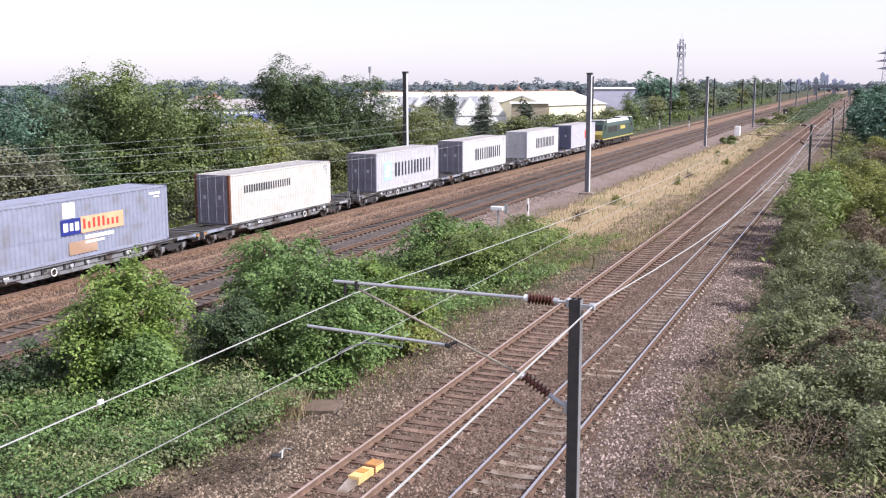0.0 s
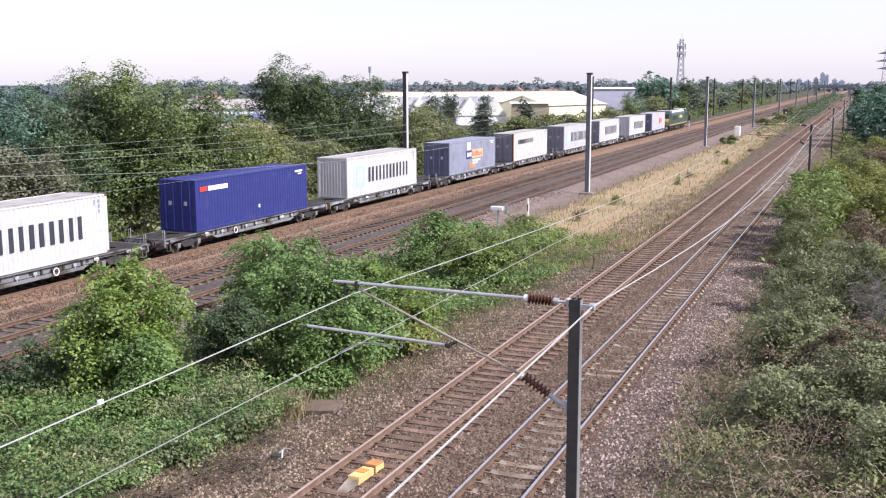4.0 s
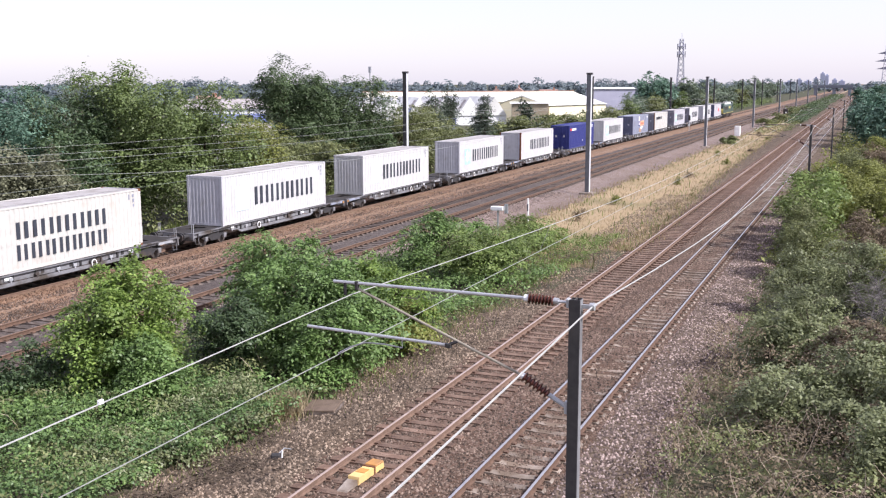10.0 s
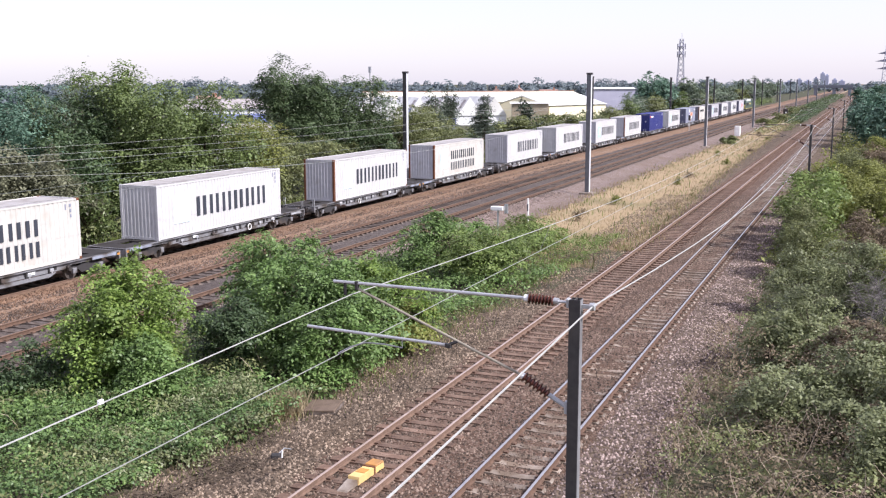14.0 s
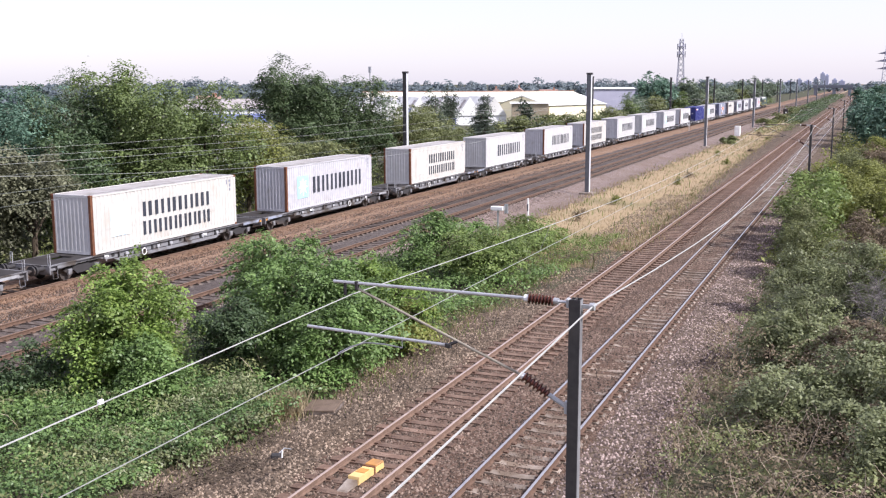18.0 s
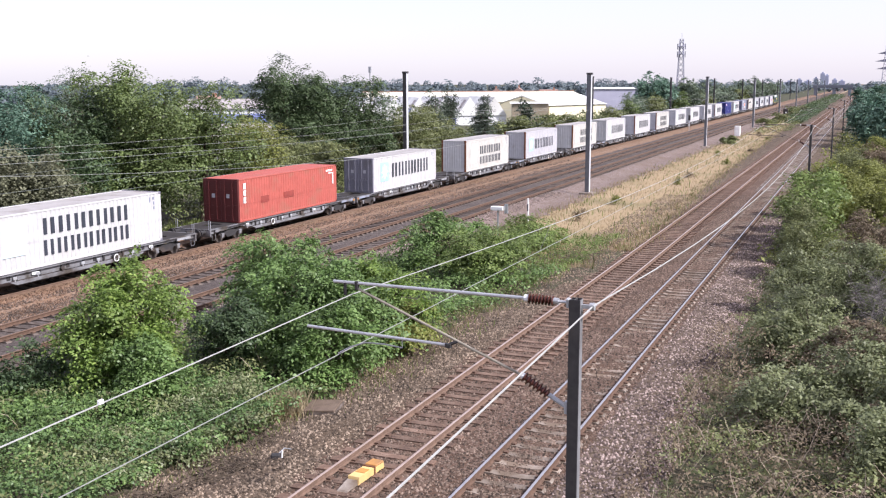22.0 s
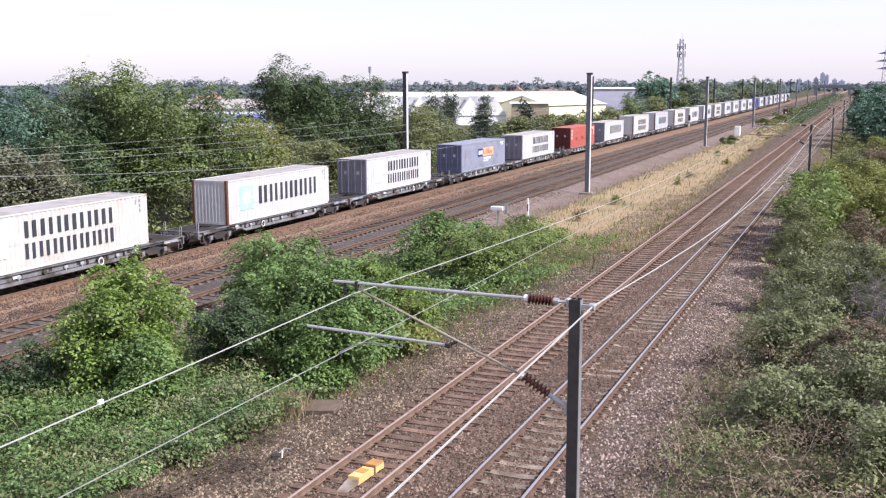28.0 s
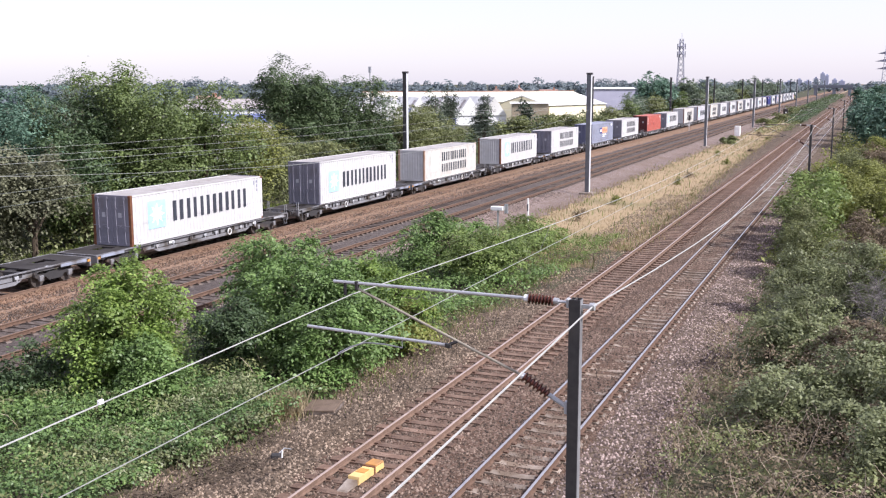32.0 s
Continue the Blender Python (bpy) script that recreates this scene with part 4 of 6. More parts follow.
BANK = [(0.9, 24.2, 2.0, 1.2, LEAF_SAGE),
        (-1.7, 28.2, 2.2, 1.5, LEAF_SAGE), (0.2, 28.6, 2.5, 1.7, LEAF_SAGE), (2.2, 28.0, 2.7, 1.8, LEAF_SAGE), (-2.6, 34.6, 2.2, 1.2, LEAF_SAGE), (-1.4, 35.6, 2.9, 1.8, LEAF_SAGE), (0.2, 33.4, 2.3, 1.5, LEAF_BROWN), (2.4, 34, 2.8, 1.9, LEAF_OLIVE),
        (-2.2, 43.5, 2.9, 1.6, LEAF_SAGE), (0.0, 45, 3.0, 1.9, LEAF_SAGE), (2.4, 43, 3.2, 2.2, LEAF_YELLOW), (-2.2, 52, 3.7, 1.9, LEAF_OLIVE), (0.6, 54, 3.2, 2.2, LEAF_BROWN), (-2.5, 60, 4.9, 2.2, LEAF_MEADOW), (-2.6, 67.5, 4.9, 2.2, LEAF_MEADOW), (-3.0, 56.5, 3.8, 1.6, LEAF_OLIVE), (-3.1, 63.5, 4.4, 1.7, LEAF_OLIVE), (-2.4, 75, 4.4, 2.2, LEAF_YELLOW), (0.6, 62, 3.4, 2.3, LEAF_YELLOW),
        (2.8, 74, 3.8, 3.3, LEAF_YELLOW), (-1.4, 80, 3.2, 2.3, LEAF_YELLOW), (-0.2, 90, 3.4, 3.0, LEAF_YELLOW), (-1.0, 98, 3.2, 2.6, LEAF_OLIVE), (2.6, 108, 3.6, 3.4, LEAF_BROWN), (-0.2, 116, 2.6, 2.6, LEAF_OLIVE),
        (3.4, 130, 3.4, 3.6, LEAF_YELLOW), (3.2, 150, 7.4, 3.4, LEAF_TEAL), (0.2, 160, 8.6, 3.4, LEAF_TEAL), (4.4, 164, 9.0, 4.4, LEAF_TEAL), (-0.4, 176, 8.8, 3.4, LEAF_TEAL), (8.0, 172, 9.2, 5.2, LEAF_TEAL), (0.6, 192, 8.8, 4.2, LEAF_TEAL),
        (7, 205, 9.0, 6, LEAF_TEAL), (1.2, 222, 8.6, 5, LEAF_TEAL), (8, 245, 9.0, 7, LEAF_HAZE_TINT), (1.8, 260, 8.6, 5, LEAF_HAZE_TINT), (4, 300, 8.6, 7, LEAF_HAZE_TINT), (12, 180, 9, 6, LEAF_TEAL)]
for i, (x, y, h, r, m) in enumerate(BANK):
    near = y < 60
    plant("bush" if h < 5 else "tree", x, y, h, r, int(5200 * r) if near else 6500 if y < 140 else 6000, 0.055 if near else 0.10 if y < 140 else 0.20, m, 60 + i,
          "thorny bush on the bank above the ballast" if h < 5 else "dense dark green tree beside the line", "bush" if h < 5 else "tree", -0.3, r * 1.15, 24, spray=0.3 if near else 0.6, trunk=0.05 if h < 5 else 0.16, group="bushes on the bank")

# a dead grey thorn bush among the brambles
dead = thing("dead_bush", pose(0.9, 39.0, ground_z(0.9, 39.0)), "leafless grey thorn bush among the brambles", "bush")
rdb = np.random.default_rng(88)
for k in range(14):
    limb = Shape()
    lean = Vector((rdb.normal() * 0.5, rdb.normal() * 0.5, 1.0)).normalized()
    root = Vector((rdb.normal() * 0.25, rdb.normal() * 0.25, -0.1))
    tip = root + lean * rdb.uniform(2.0, 3.0)
    limb.tube([root, root.lerp(tip, 0.5) + Vector((0.1, 0, 0)), tip], [0.018, 0.011, 0.004], 4, False)
    for _ in range(24):
        a = root.lerp(tip, rdb.uniform(0.3, 1.0))
        d = (lean * 0.5 + Vector((rdb.normal(), rdb.normal(), rdb.normal() * 0.6))).normalized() * rdb.uniform(0.35, 0.9)
        limb.tube([a, a + d * 0.5 + Vector((0, 0, 0.06)), a + d], [0.007, 0.005, 0.003], 3, False)
    part("limb", limb, DEAD_TWIG, dead)

# trees beyond the goods train
WEST = [(-44.6, 54.6, 9.6, 5.6, LEAF_MID, 42000), (-42.4, 58.8, 8.6, 4.0, LEAF_MID, 18000), (-41.6, 63.4, 6.6, 3.2, LEAF_YELLOW, 9000), (-47.4, 51.6, 8.8, 3.6, LEAF_DARK, 12000), (-41.3, 42, 6.0, 3.2, LEAF_DUN, 13000), (-51.0, 53, 8.8, 4.6, LEAF_TEAL, 14000), (-42.2, 37.5, 6.0, 3.2, LEAF_DUN, 12000), (-48.4, 46.4, 8.2, 3.8, LEAF_TEAL, 16000), (-44.0, 47.6, 6.6, 2.6, LEAF_DARK, 9000), (-43.6, 68, 6.2, 3.4, LEAF_OLIVE, 9000), (-45, 73, 5.0, 3.2, LEAF_OLIVE, 7000),
        (-50.2, 84, 10.6, 4.6, LEAF_DEEP, 30000), (-47.8, 86.6, 10.0, 4.4, LEAF_DEEP, 22000), (-45.4, 89.5, 8.8, 4.2, LEAF_DEEP, 16000), (-43.4, 93.5, 7.4, 3.8, LEAF_OLIVE, 14000), (-43.0, 97.5, 6.0, 3.0, LEAF_OLIVE, 8000), (-44, 80, 4.8, 3.4, LEAF_OLIVE, 8000), (-43.2, 101, 6.2, 3.4, LEAF_OLIVE, 9000), (-45, 110, 5.6, 3.4, LEAF_OLIVE, 7000),
        (-45.4, 107, 8.4, 2.0, LEAF_PINE, 6000), (-46.2, 114, 8.8, 1.8, LEAF_PINE, 6000), (-44.4, 121, 7.4, 2.4, LEAF_PINE, 6000), (-45, 134, 5.2, 3.6, LEAF_OLIVE, 6000), (-44.4, 147, 5.4, 3.2, LEAF_OLIVE, 6000), (-45.4, 141, 8.2, 1.4, LEAF_PINE, 4000), (-45, 160, 5.0, 4.0, LEAF_OLIVE, 5000), (-45, 176, 4.8, 4.4, LEAF_OLIVE, 5000), (-44.6, 192, 5.2, 4.4, LEAF_OLIVE, 5000),
        (-44.2, 206, 6.0, 3.4, LEAF_MID, 5000), (-47, 222, 8.4, 3.8, LEAF_HAZE_TINT, 5000), (-46, 240, 7.6, 4.0, LEAF_OLIVE, 5000), (-50, 262, 12.8, 6.4, LEAF_TEAL, 10000), (-45, 268, 7.4, 4.2, LEAF_MID, 5000), (-47, 295, 11.0, 5.4, LEAF_HAZE_TINT, 7000), (-45, 312, 7.0, 3.6, LEAF_OLIVE, 5000), (-48, 326, 10.0, 4.8, LEAF_HAZE_TINT, 6000),
        (-45, 348, 8, 5, LEAF_HAZE_TINT, 5000), (-48, 375, 10.6, 6, LEAF_HAZE_TINT, 5000), (-45, 400, 7.6, 5, LEAF_OLIVE, 5000), (-48, 425, 11, 6, LEAF_HAZE_TINT, 5000), (-47, 460, 9, 6, LEAF_HAZE_TINT, 5000), (-49, 500, 12, 7, LEAF_HAZE_TINT, 5000), (-48, 540, 9.5, 7, LEAF_HAZE_TINT, 5000), (-50, 590, 12, 8, LEAF_HAZE_TINT, 5000),
        (-42.2, 47, 3.6, 2.4, LEAF_MID, 5000), (-58, 66, 8.6, 5.0, LEAF_DARK, 8000), (-60, 50, 9.2, 5.2, LEAF_DARK, 8000), (-47.5, 36, 7.0, 3.6, LEAF_DARK, 7000), (-52, 40, 8.4, 4.0, LEAF_TEAL, 9000), (-90, 100, 10.6, 4.0, LEAF_HAZE_TINT, 5000), (-86, 104, 10.4, 3.2, LEAF_HAZE_TINT, 4000), (-95.5, 128, 5.0, 3.2, LEAF_DARK, 3000), (-92, 130.5, 4.7, 3.2, LEAF_TEAL, 3000), (-88.3, 132, 4.8, 3.2, LEAF_DARK, 3000), (-84.6, 133.5, 5.2, 3.2, LEAF_TEAL, 3000)]
for i, (x, y, h, r, m, n) in enumerate(WEST):
    far = y > 130
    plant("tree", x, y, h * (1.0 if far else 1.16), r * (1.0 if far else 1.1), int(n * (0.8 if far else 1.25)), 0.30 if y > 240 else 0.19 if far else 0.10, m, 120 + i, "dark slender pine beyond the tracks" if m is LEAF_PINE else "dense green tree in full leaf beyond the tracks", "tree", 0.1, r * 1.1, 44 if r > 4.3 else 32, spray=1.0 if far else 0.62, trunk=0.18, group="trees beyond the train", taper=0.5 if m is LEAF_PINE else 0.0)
thicket("hedge_undergrowth", -56, -40.5, 24, 130, 26000, 1.6, 0.12, LEAF_OLIVE, 54, "rough undergrowth below the lineside trees", lambda x, y: x < -40.8 + noise.noise((x * 0.5, y * 0.5, 1.0)), 1.2)
thicket("hedge_undergrowth", -60, -40.8, 130, 520, 22000, 2.6, 0.28, LEAF_MID, 55, "green scrub along the boundary", lambda x, y: x < -41.2 + noise.noise((x * 0.3, y * 0.3, 1.0)), 1.3)


def grass_verge(rng, n):
    return rng.uniform(-43, -38.5, n), 20 + 80 * rng.uniform(0, 1, n)


thicket("lineside_scrub", -20.5, -13.5, 205, 330, 5000, 0.6, 0.18, LEAF_OLIVE, 56, "dull green scrub and weeds between the tracks", lambda x, y: noise.noise((x * 0.25, y * 0.12, 4.0)) > -0.15 and x < -13.6 - (y - 205) * 0.02, 1.0)
thicket("lineside_scrub", -22, -15.5, 320, 760, 14000, 1.2, 0.30, LEAF_DEEP, 57, "dull dark green scrub far down the line", None, 1.2)
thicket("lineside_scrub", -17.5, -13.8, 250, 400, 7000, 1.5, 0.22, LEAF_DARK, 58, "low dark bushes beside the near tracks", None, 1.0)
tufts("grass_verge", 9000, grass_verge, 0.35, 0.04, GRASS_GREEN, 33, "green grass verge behind the goods train")


def far_woods(name, n, spans, leaf, seed, label, material):
    """Distant tree belts: clumps of foliage along lines on the plain; spans: x0, y0, x1, y1, height, depth."""
    rng = np.random.default_rng(seed)
    allp, allo = [], []
    for x0, y0, x1, y1, h, dep in spans:
        k = int(n / len(spans) / 90)
        t = rng.uniform(0, 1, k)
        hh = h * (0.5 + 0.6 * rng.uniform(0, 1, k) ** 3) * (0.92 + 0.2 * np.sin(t * 37 + x0) + 0.14 * np.sin(t * 91 + y0))
        cx = x0 + (x1 - x0) * t + rng.normal(0, dep, k) * 0.3
        cy = y0 + (y1 - y0) * t + rng.normal(0, dep, k)
        d = rng.normal(size=(k, 90, 3))
        d /= np.linalg.norm(d, axis=2)[:, :, None]
        rad = hh[:, None] * np.array([0.5, 0.5, 0.5])
        p = np.stack([cx, cy, hh * 0.5], 1)[:, None] + d * rad[:, None] * rng.uniform(0.55, 0.84, (k, 90, 1))
        allp.append(p.reshape(-1, 3))
        allo.append((d + (0, 0, 0.5)).reshape(-1, 3))
    p = np.concatenate(allp)
    o = np.concatenate(allo)[p[:, 2] > -0.4]
    p = p[p[:, 2] > -0.4]
    tagged(new(name, quads_mesh(name, leaves(p, leaf, rng, o * 1.6, slim=0.9), material)), label, "woods", kind="stuff")


far_woods("distant_woods", 130000, [(-620, 700, 20, 1150, 12, 40), (-560, 520, -330, 700, 9, 25), (-420, 900, 100, 1300, 13, 60), (20, 900, 500, 1000, 12, 50), (-900, 900, -300, 1300, 15, 60), (-150, 620, -90, 1000, 9, 25), (-330, 330, -200, 470, 7.5, 14), (-250, 520, -110, 620, 9, 16), (-420, 360, -270, 330, 8.5, 16), (30, 400, 60, 900, 12, 14), (-75, 520, -60, 1000, 11, 8)], 1.15, 71, "far belts of woodland on the plain, tinted with haze", LEAF_FAR_HAZE)

# ---------- goods train ----------
CL, CW, CH = 12.192, 2.438, 2.845
DECK_Z = 0.955
MESHES = {}


def once(key, make):
    key = (key, CH)
    if key not in MESHES:
        MESHES[key] = make()
    return MESHES[key]


def wave(n, pitch, depth):
    """Offsets of a trapezoid corrugation: (along, in)."""
    out = []
    for i in range(n):
        out += [(i * pitch, 0.0), (i * pitch + pitch * 0.30, 0.0), (i * pitch + pitch * 0.45, depth), (i * pitch + pitch * 0.80, depth), (i * pitch + pitch * 0.95, 0.0)]
    return out


def corrugated_side():
    s = Shape()
    n = 42
    w = wave(n, (CL - 0.34) / n, 0.036) + [(CL - 0.34, 0.0)]
    v, f = [], []
    for a, d in w:
        y = -CL / 2 + 0.17 + a
        v += [(CW / 2 - 0.012 - d, y, 0.15), (CW / 2 - 0.012 - d, y, CH - 0.09)]
    for i in range(len(w) - 1):
        f.append((2 * i, 2 * i + 2, 2 * i + 3, 2 * i + 1))
    s.add(v, f)
    s.box(CW / 2 - 0.075, CW / 2 - 0.06, -CL / 2 + 0.17, CL / 2 - 0.17, 0.15, CH - 0.09)
    return s


def corrugated_end():
    s = Shape()
    n = 9
    w = wave(n, (CW - 0.34) / n, 0.014) + [(CW - 0.34, 0.0)]
    v, f = [], []
    for a, d in w:
        v += [(-CW / 2 + 0.17 + a, -CL / 2 + 0.02 + d, 0.16), (-CW / 2 + 0.17 + a, -CL / 2 + 0.02 + d, CH - 0.12)]
    for i in range(len(w) - 1):
        f.append((2 * i, 2 * i + 1, 2 * i + 3, 2 * i + 2))
    s.add(v, f)
    s.box(-CW / 2 + 0.17, CW / 2 - 0.17, -CL / 2 + 0.07, -CL / 2 + 0.085, 0.16, CH - 0.12)
    return s


def roof_shape():
    s = Shape()
    n = 30
    v, f = [], []
    w = wave(n, (CL - 0.3) / n, -0.02) + [(CL - 0.3, 0.0)]
    for a, d in w:
        y = -CL / 2 + 0.15 + a
        v += [(-CW / 2 + 0.05, y, CH - 0.03), (-CW / 2 + 0.16, y, CH - 0.024 + d), (CW / 2 - 0.16, y, CH - 0.024 + d), (CW / 2 - 0.05, y, CH - 0.03)]
    for i in range(len(w) - 1):
        for j in range(3):
            f.append((4 * i + j, 4 * i + j + 1, 4 * i + 5 + j, 4 * i + 4 + j))
    return s.add(v, f)


def door_leaf():
    s = Shape()
    w = CW / 2 - 0.12
    s.box(0.008, w, 0, 0.05, 0.15, CH - 0.13, 0.008)
    for z in (0.32, 0.86, 1.42, 1.98, 2.46):
        s.box(0.05, w - 0.05, -0.012, 0.0, z - 0.11, z + 0.11)
    return s


def lock_rod():
    s = Shape().tube([(0, -0.035, 0.1), (0, -0.035, CH - 0.08)], 0.02, 6)
    for z in (0.16, 0.9, 1.9, CH - 0.16):
        s.box(-0.05, 0.05, -0.055, 0.0, z - 0.035, z + 0.035)
    s.box(-0.02, 0.32, -0.06, -0.035, 1.02, 1.06)
    return s


def bars(words, y0, y1, z0, z1):
    """A word as plain upright bars, two for each character place."""
    s = Shape()
    w = (y1 - y0) / words
    x = CW / 2
    for i in range(words):
        a = y0 + i * w
        for u, v in ((0.12, 0.34), (0.60, 0.82)):
            s.box(x - 0.01, x + 0.004, a + w * u, a + w * v, z0, z1)
    return s


def emblem(y0, z0, size, disc=True):
    """A pale square with a plain white star."""
    x = CW / 2
    s = Shape().box(x - 0.01, x + 0.004, y0, y0 + size, z0, z0 + size)
    if disc:
        c = [(y0 + size / 2 + size * (0.42, 0.2)[a % 2] * math.sin(a * math.pi / 8), z0 + size / 2 + size * (0.42, 0.2)[a % 2] * math.cos(a * math.pi / 8)) for a in range(16)]
        s.prism(c, x - 0.01, x + 0.009, "x", 1)
    return s


def flat_marks(mat, *boxes):
    """Several plain flat marks on one side wall, each a part of its own."""
    def put(base):
        for b in boxes:
            part("side_marking", once(("mark", mat.name) + b, lambda: Shape().box(CW / 2 - 0.01, CW / 2 + 0.004, *b).mesh("side_marking", mat)), None, base)
    return put


def container(paint_mat, end_mat, end, marks, label, post=None, tall=True):
    global CH
    CH = 2.896 if tall else 2.591
    base = thing("shipping_container", pose(0, 0, 0), label, "container", "containers on the train")
    key = paint_mat.name
    sm = once(("side", key), lambda: corrugated_side().mesh("side_wall", paint_mat))
    part("side_wall", sm, None, base)
    part("side_wall", sm, None, base, m=pose(0, 0, 0, 0, 0, 180))
    part("roof", once(("roof", key), lambda: roof_shape().mesh("roof", ROOF_DIRTY if paint_mat in (WHITE, CREAM, GREY) else paint_mat)), None, base)
    part("floor", once("floor", lambda: Shape().box(-1.1, 1.1, -CL / 2 + 0.1, CL / 2 - 0.1, 0.06, 0.14).mesh("floor", DECK)), None, base)
    em = once(("end", end_mat.name), lambda: corrugated_end().mesh("end_wall", end_mat))
    part("end_wall", em, None, base, m=pose(0, 0, 0, 0, 0, 180))
    if end == "plain":
        part("end_wall", em, None, base)
    else:
        dm = once(("door", end_mat.name), lambda: door_leaf().mesh("door", end_mat))
        rm = once(("rod", end_mat.name), lambda: lock_rod().mesh("lock_rod", end_mat))
        for k in (1, -1):
            d = part("door", dm, None, base, m=pose(0, -CL / 2 + 0.03, 0) if k > 0 else pose(0, -CL / 2 + 0.03, 0) @ Matrix.Diagonal((-1, 1, 1, 1)))
            for x in (0.28, 0.82):
                part("lock_rod", rm, None, d, m=pose(x, 0, 0))
            part("placard", once("placard", lambda: Shape().box(0.40, 0.62, -0.016, -0.012, 1.46, 1.70).mesh("placard", GREY)), None, d)
    pm = post or end_mat
    cm = once(("post", pm.name), lambda: Shape().box(-0.08, 0.08, -0.08, 0.08, 0.12, CH - 0.12, 0.012).mesh("corner_post", pm))
    kc = once(("casting", pm.name), lambda: Shape().box(-0.089, 0.089, -0.089, 0.089, 0, 0.118, 0.01).mesh("corner_casting", pm))
    for x in (-1, 1):
        for y in (-1, 1):
            part("corner_post", cm if y < 0 else once(("post", key), lambda: Shape().box(-0.08, 0.08, -0.08, 0.08, 0.12, CH - 0.12, 0.012).mesh("corner_post", paint_mat)), None, base, m=pose(x * (CW / 2 - 0.085), y * (CL / 2 - 0.085), 0))
            for z in (0, CH - 0.118):
                part("corner_casting", kc, None, base, m=pose(x * (CW / 2 - 0.088), y * (CL / 2 - 0.088), z))
    br = once(("brail", key), lambda: Shape().box(-0.03, 0.03, -CL / 2 + 0.17, CL / 2 - 0.17, 0.02, 0.15, 0.008).mesh("bottom_rail", paint_mat))
    tr = once(("trail", key), lambda: Shape().box(-0.03, 0.03, -CL / 2 + 0.17, CL / 2 - 0.17, CH - 0.09, CH - 0.01, 0.008).mesh("top_rail", paint_mat))
    for x in (-1, 1):
        part("bottom_rail", br, None, base, m=pose(x * (CW / 2 - 0.034), 0, 0))
        part("top_rail", tr, None, base, m=pose(x * (CW / 2 - 0.034), 0, 0))
    for y in (-1, 1):
        part("end_header", once(("head", end_mat.name), lambda: Shape().box(-CW / 2 + 0.17, CW / 2 - 0.17, -0.06, 0.06, CH - 0.13, CH - 0.005).mesh("end_header", end_mat)), None, base, m=pose(0, y * (CL / 2 - 0.07), 0))
        part("end_sill", once(("sill", end_mat.name), lambda: Shape().box(-CW / 2 + 0.17, CW / 2 - 0.17, -0.06, 0.06, 0.02, 0.16).mesh("end_sill", end_mat)), None, base, m=pose(0, y * (CL / 2 - 0.07), 0))
    for mk in marks:
        MARKS[mk](base)
    if paint_mat in (WHITE, CREAM, GREY):
        flat_marks(BLUEGREY, (5.15, 5.23, CH - 0.48, CH - 0.22), (5.42, 5.55, CH - 0.36, CH - 0.22), (5.46, 5.55, CH - 0.62, CH - 0.46), (5.46, 5.55, CH - 0.86, CH - 0.72))(base)
    else:
        flat_marks(MARK_WHITE, (4.6, 5.5, CH - 0.40, CH - 0.28), (4.95, 5.4, CH - 0.56, CH - 0.48))(base)
    return base


def marking(key, shape, *mats):
    return lambda base: part("side_marking", once(key, lambda: shape().mesh("side_marking", *mats)), None, base)


